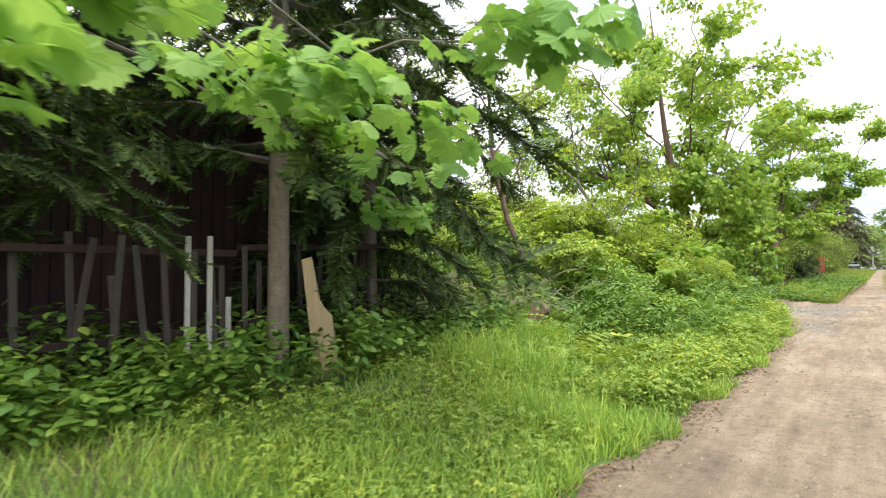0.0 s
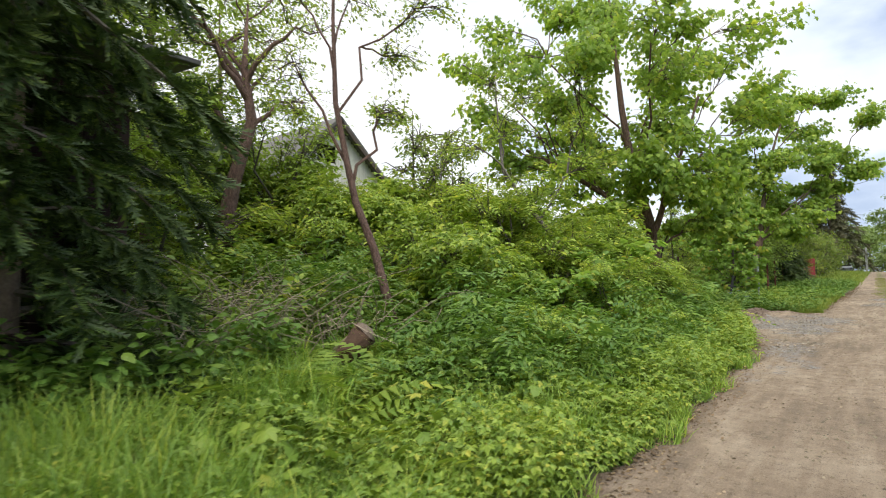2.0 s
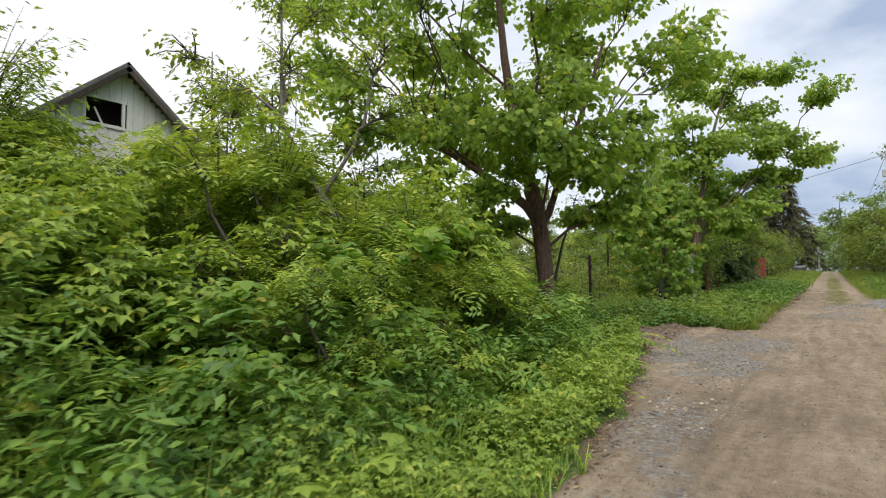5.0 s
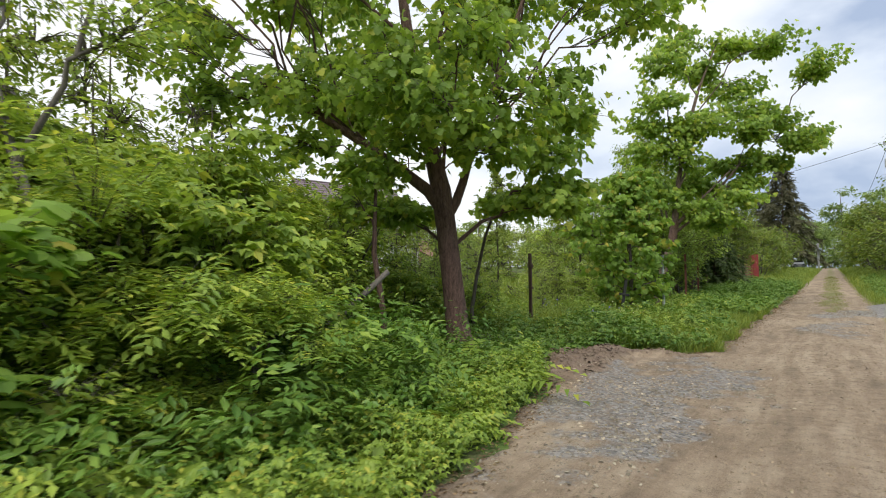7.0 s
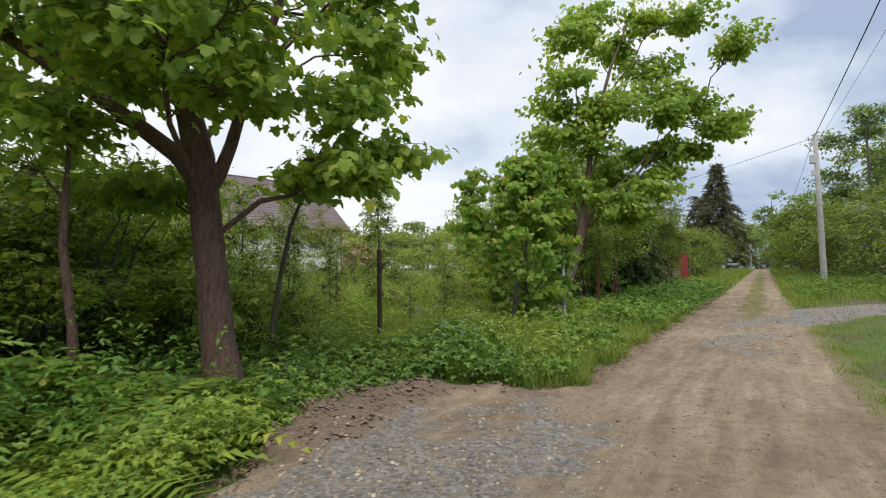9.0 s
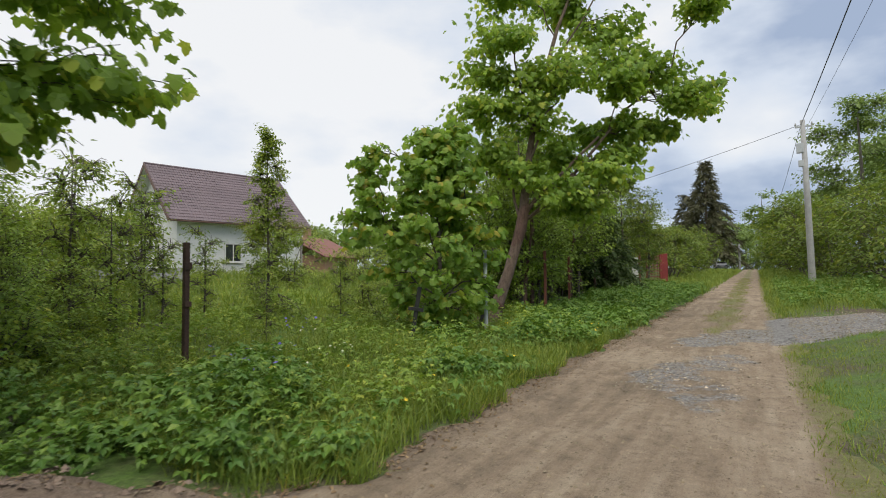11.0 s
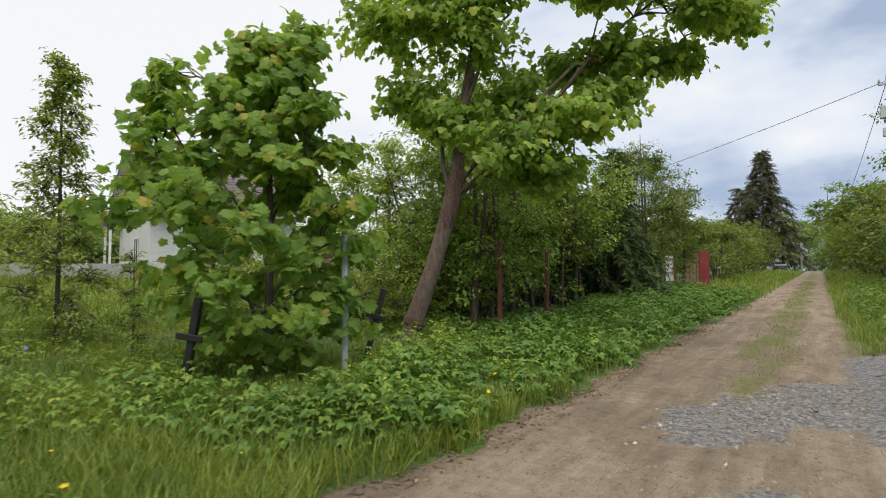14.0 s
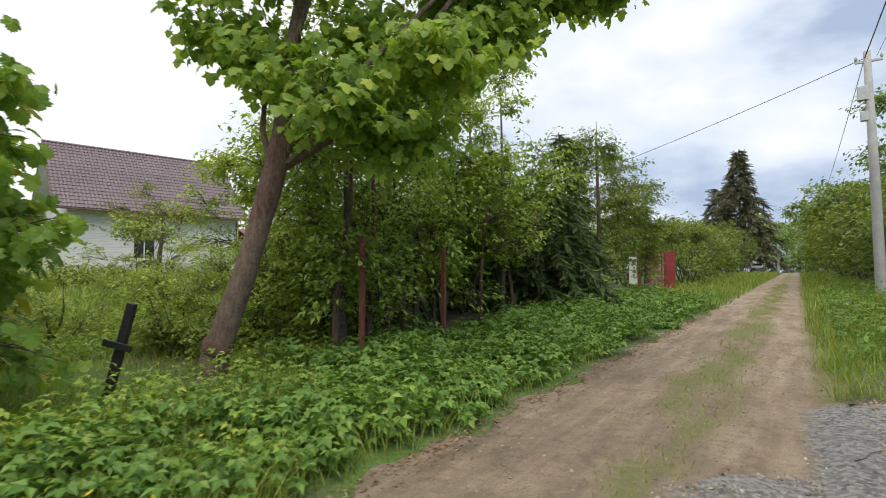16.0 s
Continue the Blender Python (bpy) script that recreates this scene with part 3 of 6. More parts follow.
def along(pts, f):
    pts = np.asarray(pts, float)
    s = f * (len(pts) - 1)
    i = int(min(len(pts) - 2, math.floor(s)))
    return pts[i] + (pts[i + 1] - pts[i]) * (s - i)


def tree(name, label, category, base, trunk, radii, clumps, shape, leaf, bark, size, twigs=12, per_twig=14, limbs=True, group="", droop=0.35, hollow=0.35, twig_r=0.012, fork=0.18, stout=1.0, fine=True, scaffold=(), lift=0.28):
    """A tree or bush at base: trunk points and radii, and a crown of leafy twigs in loose clumps (x, y, z, rx, rz), all from its foot."""
    top = thing(name, label, category, base, 0, group)
    wood = Bag()
    wood.tube(trunk, radii, 9)
    part("trunk", wood.mesh("trunk", bark, True), bark, top)
    crown, small = Bag(), Bag()
    tz = np.asarray(trunk)[:, 2]
    mains = []
    for pts, r0, r1 in scaffold:
        limb = Bag()
        limb.tube(pts, np.linspace(r0, r1, len(pts)), 9)
        part("limb", limb.mesh("limb", bark, True), bark, top)
        mains.append(np.asarray(pts, float))
    for c in sorted(clumps, key=lambda q: -np.hypot(q[0], q[1])):
        mid, r = np.array(c[:3], float), np.array([c[3], c[3], c[4]])
        f = float(np.clip((mid[2] - 0.55 * np.hypot(*(mid[:2] - along(trunk, 0.6)[:2])) - tz[0]) / (tz[-1] - tz[0]), fork, 0.97))
        foot, own = along(trunk, f), True
        gap = np.linalg.norm(mid - foot)
        for m in mains:
            for q in (0.35, 0.55, 0.75):
                p = along(m, q)
                if np.linalg.norm(mid - p) < 0.7 * gap and p[2] < mid[2] + 0.2:
                    foot, gap, own = p, np.linalg.norm(mid - p), False
        path = bend(foot, mid, (0.20 if own else 0.06) * gap, 7, 0.035)
        r0 = min(float(np.interp(f * (len(radii) - 1), range(len(radii)), radii)) * 0.55, (0.022 if own else 0.009) * gap + twig_r) * stout
        if own:
            mains.append(path)
        if limbs and gap > 0.5:
            limb = Bag()
            limb.tube(path, np.linspace(max(r0, twig_r), twig_r * 0.8, 7), 7 if own else 5)
            part("limb", limb.mesh("limb", bark, True), bark, top)
        d = rng.normal(0, 1, (twigs, 3))
        d /= np.linalg.norm(d, axis=1)[:, None]
        ends = mid + d * r * rng.uniform(hollow, 1.0, (twigs, 1)) ** 0.6
        for e in ends:
            s = along(path, rng.uniform(0.55, 1.0))
            tw = bend(s, e, 0.05, 4, 0.05)
            if fine:
                small.tube(tw, np.linspace(twig_r * 0.8, twig_r * 0.25, 4), 3)
            u = rng.uniform(0.35, 1.05, (per_twig, 1))
            at = s + (e - s) * u + rng.normal(0, 0.55 * size + 0.07 * c[3], (per_twig, 3)) * [1, 1, lift]
            out = math.atan2(-(e - s)[0], (e - s)[1])
            leaves(crown, shape, at, size, droop * (0.4 + 0.9 * u[:, 0]), 0.36, out + rng.normal(0, 0.85, per_twig))
    if small.count:
        tagged(part("twig_spray", small, TWIG, top), kind="stuff")
    part("crown", crown, leaf, top)
    return top


def blob(n, centre, radius, r, seed, flat=0.7, low=-1.0):
    """Clumps spread unevenly through an ellipsoid."""
    g = np.random.default_rng(seed)
    out = []
    while len(out) < n:
        q = g.uniform(-1, 1, 3)
        if not 0.15 < np.linalg.norm(q) < 1 or q[2] < low:
            continue
        k = g.uniform(0.7, 1.25)
        out.append((*(np.array(centre) + q * radius), r * k, r * k * flat))
    return out


def spruce(name, label, base, height, radius, low, sprig_size, boughs, per, needles, seed, droop=0.5, trunk_r=0.12, group="", gap=None):
    g = np.random.default_rng(seed)
    top = thing(name, label, "spruce", base, 0, group)
    wood = Bag()
    wood.tube([(0, 0, -0.2), (0.02, 0, height * 0.3), (0, 0.02, height * 0.7), (0, 0, height)], [trunk_r * 1.1, trunk_r * 0.85, trunk_r * 0.45, 0.015], 10)
    part("trunk", wood.mesh("trunk", BARK_SPRUCE, True), BARK_SPRUCE, top)
    crown, arms = Bag(), Bag()
    for k in range(boughs):
        h = low + (height - low) * (k + g.uniform(0, 0.9)) / boughs
        reach = radius * (1 - (h - low) / (height - low)) ** 0.8 * g.uniform(0.75, 1.1) + 0.12
        a = k * 2.39996 + g.normal(0, 0.25)
        if gap and gap(a, h):
            continue
        end = np.array([math.cos(a) * reach, math.sin(a) * reach, h - droop * reach])
        path = bend((0, 0, h), end, 0.16 * reach, 7, 0.015)
        arms.tube(path, np.linspace(0.012 + 0.012 * reach, 0.004, 7), 4)
        m = int(per * max(0.25, reach / radius))
        u = g.uniform(0.12, 1.0, m)
        at = np.array([along(path, f) for f in u])
        side = g.choice([-1, 1], m)
        yaw = a - np.pi / 2 + side * g.uniform(0.15, 1.2, m)
        crown.many(SPRIG, at, turns(yaw, g.normal(-0.55, 0.4, m), g.normal(0, 0.6, m)), sprig_size * g.uniform(0.6, 1.25, m))
    tagged(part("bough_spray", arms, TWIG, top), kind="stuff")
    part("crown", crown, needles, top)
    return top


def ground_at(x, y, lift=0.0):
    return (x, y, float(gz(x, y)) + lift)


RIGHT, AHEAD = np.array([0.84, 0.54, 0]), np.array([-0.54, 0.84, 0])


def side(u, h, w=0.0):
    """A crown's middle from its sideways and forward reach seen across the road."""
    return tuple(u * RIGHT + w * AHEAD + np.array([0, 0, h]))


# the big maple beside the dirt heap
maple_clumps = blob(46, (-1.1, -0.75, 7.6), (4.3, 4.3, 3.9), 1.0, 3, 0.6)
maple_clumps += [(*side(u, h, w), r, r * 0.6) for u, h, w, r in (
    (-2.6, 4.7, -1.2, 1.1), (-1.0, 4.3, -1.8, 1.0), (0.9, 4.2, -1.6, 1.0), (1.7, 3.5, -0.3, 0.75), (1.9, 4.9, 0.0, 0.8), (-3.9, 5.2, 0.4, 1.1), (0.2, 5.2, -2.2, 1.1), (1.6, 4.4, 1.4, 0.9),
    (-1.5, 3.3, -0.9, 0.8), (2.3, 3.1, 0.6, 0.6), (2.1, 4.2, -0.4, 0.65), (-3.0, 3.9, -0.6, 0.9), (0.5, 3.5, -1.2, 0.8), (-5.0, 5.6, -0.6, 1.0), (-4.6, 4.7, -0.2, 0.8), (1.3, 2.9, 0.2, 0.6),
    (1.7, 2.7, -0.5, 0.5), (-1.0, 2.7, 0.6, 0.7), (-1.9, 2.9, 0.9, 0.8), (0.8, 2.9, 1.0, 0.5), (3.4, 6.1, -0.2, 0.9), (3.6, 7.2, 0.4, 0.9), (2.6, 6.2, -1.0, 0.9), (-0.2, 4.0, -2.3, 0.8), (-5.6, 6.9, 0.2, 0.9), (-5.0, 8.2, -0.6, 1.0), (-6.0, 8.4, 0.4, 0.9), (-4.2, 7.4, -1.2, 1.0), (-5.2, 9.4, 0.2, 1.0), (-0.9, 3.9, -0.8, 0.8), (-0.2, 4.6, -1.0, 0.8), (-1.6, 4.3, 0.3, 0.8), (0.3, 4.0, -0.6, 0.6))]
tree("maple_tree", "large roadside maple with rough reddish-brown bark and green leaves", "tree", ground_at(-5.1, 20.72, -0.15),
     [(0.03, 0.03, 0), (0.0, 0.0, 0.25), (-0.05, -0.03, 0.7), (-0.11, -0.07, 1.4), (-0.19, -0.12, 2.3), (-0.27, -0.16, 3.0), (-0.46, -0.30, 4.0), (-0.66, -0.42, 5.0), (-0.85, -0.5, 6.5), (-1.05, -0.55, 9), (-1.2, -0.6, 11.3)],
     [0.29, 0.245, 0.205, 0.19, 0.185, 0.185, 0.135, 0.12, 0.095, 0.055, 0.02], maple_clumps, MAPLE_LEAF, LEAF_MAPLE, BARK_MAPLE, 0.15, 18, 17, droop=0.9, fork=0.36, stout=0.55, lift=0.4,
     scaffold=(([(-0.22, -0.14, 2.6), (-0.44, -0.32, 3.0), (-0.85, -0.62, 3.4), (-1.35, -0.98, 3.85), (-2.3, -1.6, 4.6), (-3.3, -2.2, 5.3)], 0.13, 0.05),
               ([(-0.2, -0.12, 2.5), (-0.04, -0.03, 2.8), (0.06, 0.05, 3.15), (0.2, 0.13, 3.7), (0.36, 0.24, 4.3), (0.75, 0.45, 5.4), (1.1, 0.7, 6.8)], 0.10, 0.035),
               ([(-0.14, -0.1, 1.95), (-0.5, 0.05, 2.15), (-1.0, 0.3, 2.4), (-1.6, 0.6, 2.65)], 0.045, 0.015)))

# the leaning maple over the road
lean = [(1.3, 10.0, 1.0), (4.4, 9.5, 0.8), (2.9, 8.1, 1.1), (5.6, 8.6, 0.7), (0.1, 7.5, 0.9), (1.9, 8.8, 0.7), (3.4, 6.3, 0.7), (5.3, 6.0, 0.8), (2.0, 6.7, 1.1), (3.3, 7.2, 1.1), (-0.3, 6.6, 0.8),
        (0.9, 5.5, 1.0), (3.9, 5.4, 0.8), (2.0, 4.7, 0.9), (0.0, 4.6, 0.8), (1.5, 3.6, 0.9), (4.6, 6.9, 0.8), (2.7, 9.6, 0.9), (0.4, 8.9, 0.9), (2.9, 5.3, 0.6), (6.2, 6.2, 0.5), (2.9, 4.0, 0.7), (3.6, 4.6, 0.5), (-0.4, 5.6, 0.8), (0.6, 4.2, 0.7), (2.4, 3.2, 0.7), (1.0, 6.4, 0.9), (4.9, 5.4, 0.5)]
leaner = tree("leaning_maple", "leaning maple with scarred brown trunk and crown over the road", "tree", ground_at(-4.88, 32.85, -0.1),
     [(-0.05, -0.02, 0), (0.02, 0.02, 0.5), (0.31, 0.18, 1.4), (0.57, 0.32, 2.4), (0.68, 0.43, 3.2), (0.8, 0.5, 4.4), (1.0, 0.7, 6.0), (1.5, 1.0, 8.0), (2.2, 1.4, 10.0)],
     [0.21, 0.17, 0.145, 0.135, 0.12, 0.09, 0.07, 0.05, 0.02], [(*side(u, h, rng.uniform(-0.9, 0.9)), r * 1.25, r * 0.7) for u, h, r in lean], MAPLE_LEAF, LEAF_MAPLE, BARK_LEAN, 0.15, 28, 24, droop=0.9, fork=0.42, stout=0.75, lift=0.42,
     scaffold=(([(0.62, 0.38, 2.75), (0.78, 0.5, 3.1), (1.03, 0.66, 3.45), (1.3, 0.83, 3.75), (1.65, 1.05, 4.15), (2.4, 1.5, 5.0)], 0.075, 0.03),))

scar = Bag()
scar.tube([(0.47, 0.26, 2.05), (0.545, 0.305, 2.3), (0.61, 0.35, 2.6), (0.66, 0.40, 2.95), (0.69, 0.43, 3.2)], [0.125, 0.145, 0.152, 0.14, 0.11], 11)
part("bark_scar", scar.mesh("bark_scar", BARK_MAPLE, True), BARK_MAPLE, leaner, "dark swollen scar in the bark")
collar = Bag()
collar.tube([(0.02, 0.02, 0.48), (0.05, 0.035, 0.56), (0.09, 0.055, 0.62)], [0.19, 0.205, 0.165], 11)
part("bark_collar", collar.mesh("bark_collar", LOG_WOOD, True), LOG_WOOD, leaner, "torn reddish bark collar")

# the young maple between the fence posts
young = []
for u, low, high_, wide, n in ((0.0, 0.55, 4.3, 1.18, 46), (0.45, 2.3, 4.5, 0.45, 10), (-1.45, 2.2, 4.0, 0.5, 9), (-0.3, 2.8, 4.4, 0.5, 7)):
    for k in range(n):
        f = k / (n - 1)
        a = k * 2.4 + u
        r = wide * (math.sin(math.pi * (0.22 + 0.78 * f)) ** 0.8 * (0.45 + 0.55 * abs(math.sin(k * 1.7))) if u == 0.0 else (1 - f)) + 0.04
        p = np.array(side(u, low + (high_ - low) * f - 0.1 * r))
        young.append((p[0] + math.cos(a) * r, p[1] + math.sin(a) * r, p[2], 0.5 * (1 - 0.35 * f), 0.24))
tree("young_maple", "young maple with large light green leaves on a slim dark trunk", "tree", ground_at(-4.8, 29.8, -0.05),
     [(0, 0, 0), (0.03, 0.02, 1.2), (0, 0.03, 2.6), (0.02, 0, 4.3)], [0.06, 0.05, 0.035, 0.012], young, MAPLE_FINE, LEAF_YOUNG, TWIG, 0.145, 8, 9, droop=0.95, stout=0.8, lift=0.5)

# a maple behind the start, whose lowest twigs hang over the verge
near = [(-1.72, 0.42, 2.02, 0.26, 0.14), (-1.85, 0.75, 2.5, 0.32, 0.15), (-2.1, 1.55, 2.45, 0.42, 0.16), (-2.75, 2.35, 2.36, 0.42, 0.16), (-2.15, 2.75, 2.28, 0.30, 0.14), (-3.3, 3.55, 2.05, 0.16, 0.14), (-1.2, 2.4, 2.65, 0.36, 0.16),
        (-0.8, 2.9, 2.95, 0.35, 0.16), (-1.0, 1.2, 2.75, 0.4, 0.18)]
fx, fy, fz = ground_at(-3.8, -3.0, -0.1)
tree("overhanging_maple", "maple with broad light green leaves hanging over the verge", "tree", (fx, fy, fz),
     [(0, 0, 0), (0.1, 0.2, 1.5), (0.3, 0.6, 2.8), (0.1, 0.2, 4.2), (-0.4, -0.8, 6)], [0.17, 0.14, 0.11, 0.07, 0.02],
     [(x - fx, y - fy, z - fz, r, h) for x, y, z, r, h in near] + blob(5, (-1.4, -2.6, 6.4), (1.6, 1.6, 1.2), 0.9, 21), MAPLE_FINE, LEAF_NEAR, BARK_GREY, 0.165, 8, 7, droop=0.75, twig_r=0.005, stout=0.45)

# ---- spruces by the shed ----
spruce("spruce_tree", "tall spruce with bare lower trunk and drooping dark boughs", ground_at(-4.85, 3.2, -0.05), 13.0, 2.9, 1.95, 0.27, 105, 215, NEEDLE, 5, 0.34, 0.105)
spruce("spruce_tree", "dense spruce with dark boughs hanging to the ground", ground_at(-5.45, 5.0, -0.05), 11.0, 1.75, 0.25, 0.24, 130, 240, NEEDLE, 6, 0.5, 0.12)
spruce("spruce_tree", "old spruce with dark drooping boughs before the shed", ground_at(-5.35, 0.2, -0.05), 12.0, 2.6, 1.6, 0.28, 88, 165, NEEDLE, 8, 0.42, 0.13)


# ---- the shed and its picket fence ----
def shed():
    top = thing("shed", "dark red-brown wooden plank shed behind the spruces", "shed", (-6.6, 0, 0))
    plank = box((0, 0, 0), (0.028, 0.148, 3.0), 0.004)
    me = bpy.data.meshes.new("plank")
    plank.to_mesh(me)
    plank.free()
    me.materials.append(WOOD_DARK_SHADED)
    for k in range(74):
        y = -5.2 + k * 0.156
        ob = new("plank", me)
        ob.parent = top
        ob.matrix_basis = pose(rng.normal(0, 0.004), y, float(gz(-6.6, y)) - 0.1 + rng.normal(0, 0.012), 0, 0, 0)
    part("back_wall", box((-3.6, -5.2, 0.4), (-0.02, 6.35, 3.7)), WOOD_DARK_SHADED, top)
    roof = bmesh.new()
    box((-4.2, -5.6, 0), (0.75, 6.8, 0.06), 0.01, roof, pose(0, 0, 4.0, 0, 6, 0))
    part("roof", roof, ROOF_GREY, top)


shed()


def picket_fence():
    top = thing("picket_fence", "old leaning picket fence with dark weathered laths", "fence", (-5.25, 0, 0))
    me = bpy.data.meshes.new("picket")
    bm = box((-0.012, -0.03, 0), (0.012, 0.03, 1.38), 0.004)
    bm.to_mesh(me)
    bm.free()
    me.materials.append(WOOD_OLD)
    for k in range(44):
        y = -3.4 + 0.19 * k + rng.normal(0, 0.035)
        ob = new("picket", me)
        ob.parent = top
        ob.matrix_basis = pose(rng.normal(0, 0.02), y, float(gz(-5.2, y)) - 0.02, rng.normal(0, 4), rng.normal(0, 2), 0) @ Matrix.Diagonal((1, 1, rng.uniform(0.7, 1.08), 1))
    for h in (0.42, 1.24):
        rail = bmesh.new()
        for k in range(4):
            y0 = -3.6 + 2.2 * k
            box((-0.025, 0, -0.035), (0.025, 2.18, 0.035), 0.006, rail, pose(-0.045, y0, float(gz(-5.2, y0 + 1)) + h, rng.normal(0, 1.5)))
        # rails take the shed's darkened tone, so shade is in their colour
        part("rail", rail, WOOD_DARK_SHADED, top)
    for y, h, tilt in ((2.44, 1.38, 0.5), (2.66, 1.38, -2.0), (2.86, 0.75, -6)):
        part("picket", box((0.012, y - 0.027, float(gz(-5.2, y)) - 0.02), (0.036, y + 0.027, float(gz(-5.2, y)) + h), 0.005), WOOD_PALE, top, "pale peeling lath")


picket_fence()


def plank_post():
    top = thing("plank_stump", "raw broken plank standing upright in the weeds", "plank", ground_at(-4.62, 3.62, -0.06), 40)
    bm = bmesh.new()
    outline = [(-0.10, 0), (0.16, 0), (0.16, 0.62), (0.085, 0.72), (0.055, 0.80), (0.03, 1.27), (-0.075, 1.25)]
    lo = [bm.verts.new((x, -0.028, z)) for x, z in outline]
    hi = [bm.verts.new((x, 0.028, z)) for x, z in outline]
    bm.faces.new(lo)
    bm.faces.new(hi[::-1])
    for k in range(len(outline)):
        bm.faces.new((lo[k], hi[k], hi[(k + 1) % len(outline)], lo[(k + 1) % len(outline)])[::-1])
    bmesh.ops.recalc_face_normals(bm, faces=bm.faces)
    bmesh.ops.bevel(bm, geom=bm.edges[:], offset=0.006, segments=1, affect="EDGES")
    bm.transform(pose(0, 0, 0, 3, -7, 0))
    part("board", bm, WOOD_RAW, top)


plank_post()


def broken_log():
    top = thing("broken_log", "rotten brown log propped up among ferns", "log", (-4.55, 7.75, 0.40))
    wood = Bag()
    pts = [(-0.30, -0.30, -0.42), (-0.14, -0.10, 0.0), (0.02, 0.06, 0.26), (0.17, 0.20, 0.50)]
    wood.tube(pts, [0.17, 0.165, 0.15, 0.135], 11)
    v = wood.v[0]
    v += (np.sin(v[:, [1, 2, 0]] * 23) * 0.022 + np.sin(v[:, [2, 0, 1]] * 57) * 0.008).astype(np.float32)
    part("stem", wood.mesh("stem", LOG_WOOD, True), LOG_WOOD, top)
    cap = Bag()
    cap.tube([(0.165, 0.195, 0.495), (0.19, 0.22, 0.53), (0.20, 0.23, 0.545)], [0.137, 0.11, 0.05], 9)
    part("broken_end", cap, LOG_END, top, "pale splintered log end")


broken_log()

# thin bent trees on the bank
tree("bent_tree", "thin bent tree with sparse small leaves", "tree", ground_at(-5.3, 9.32, -0.05),
     [(0.06, 0.03, 0), (-0.04, -0.03, 0.5), (-0.22, -0.16, 1.33), (-0.42, -0.32, 2.0), (-0.52, -0.39, 2.55), (-0.65, -0.5, 3.45), (-0.68, -0.52, 4.6), (-0.7, -0.5, 6.2)], [0.085, 0.068, 0.06, 0.054, 0.048, 0.04, 0.028, 0.01],
     [(-0.2, 0.3, 4.2, 0.55, 0.5), (-1.6, -0.8, 4.1, 0.6, 0.5), (-0.6, -0.1, 5.2, 0.7, 0.6), (-1.3, -0.9, 5.2, 0.7, 0.6), (0.3, 0.6, 5.0, 0.6, 0.5), (-0.9, -0.3, 6.0, 0.8, 0.6), (-0.2, 0.2, 3.4, 0.4, 0.35), (-1.2, -0.9, 3.3, 0.4, 0.3)], OVAL_LEAF, LEAF_SHRUB, BARK_MAPLE, 0.075, 24, 15)
tree("gnarled_tree", "gnarled dark tree with sparse crown behind the bank", "tree", ground_at(-10.0, 9.5, -0.05),
     [(0, -0.1, 0), (0.1, -0.18, 1.0), (0.25, -0.07, 1.9), (0.5, 0.14, 3.05), (0.38, 0.04, 4.1), (0.2, 0.2, 5.4)], [0.22, 0.17, 0.14, 0.11, 0.07, 0.02],
     blob(26, (-0.3, 0.0, 5.0), (2.8, 2.4, 2.2), 0.75, 33), OVAL_LEAF, LEAF_SHRUB, BARK_MAPLE, 0.09, 16, 13, stout=1.4)


tree("forked_tree", "thin forked tree with sparse foliage in the thicket", "tree", ground_at(-5.45, 14.5, -0.05),
     [(0, 0, 0), (-0.05, 0, 1.0), (-0.05, -0.05, 1.95), (-0.6, -0.05, 2.6), (-1.25, -0.05, 3.5), (-1.45, 0.1, 4.6), (-1.6, 0.2, 6.0)], [0.075, 0.065, 0.055, 0.045, 0.035, 0.025, 0.008],
     [(0.75, 0.5, 3.5, 0.6, 0.5), (0.5, 0.4, 4.4, 0.6, 0.5), (-1.4, 0.2, 4.5, 0.7, 0.6), (-2.2, -0.5, 4.1, 0.6, 0.5), (-0.7, 0.3, 5.2, 0.7, 0.6), (-1.7, 0.1, 5.8, 0.6, 0.6)], OVAL_LEAF, LEAF_SHRUB, BARK_GREY, 0.095, 26, 18, stout=1.3)
tree("slim_tree", "slim dark-barked tree beside the big maple", "tree", ground_at(-5.6, 19.3, -0.05), [(0, 0, 0), (-0.06, 0, 0.8), (-0.2, -0.05, 1.7), (-0.2, 0, 3.0)], [0.06, 0.05, 0.045, 0.02],
     [(-0.4, -0.3, 2.5, 0.6, 0.4), (0.1, 0.0, 3.1, 0.6, 0.4), (-0.8, 0.1, 3.2, 0.6, 0.4)], MAPLE_LEAF, LEAF_MAPLE, BARK_MAPLE, 0.15, 10, 9)


for x, y, hh, r, seed in ((-9.4, 6.9, 8.0, 1.9, 37), (-11.8, 8.6, 8.6, 2.2, 38), (-13.2, 10.9, 7.4, 1.8, 39), (-8.2, 4.9, 8.5, 1.7, 40)):
    tree("bank_tree", "dark leafy tree behind the bank", "tree", ground_at(x, y, -0.05), [(0, 0, 0), (0.08, 0.05, hh * 0.4), (0, 0, hh * 0.95)], [0.11, 0.08, 0.015],
         blob(26, (0, 0, hh * 0.58), (r, r, hh * 0.40), 0.85, seed), OVAL_LEAF, LEAF_DARK, BARK_MAPLE, 0.15, 14, 13, limbs=False, group="trees behind the bank")


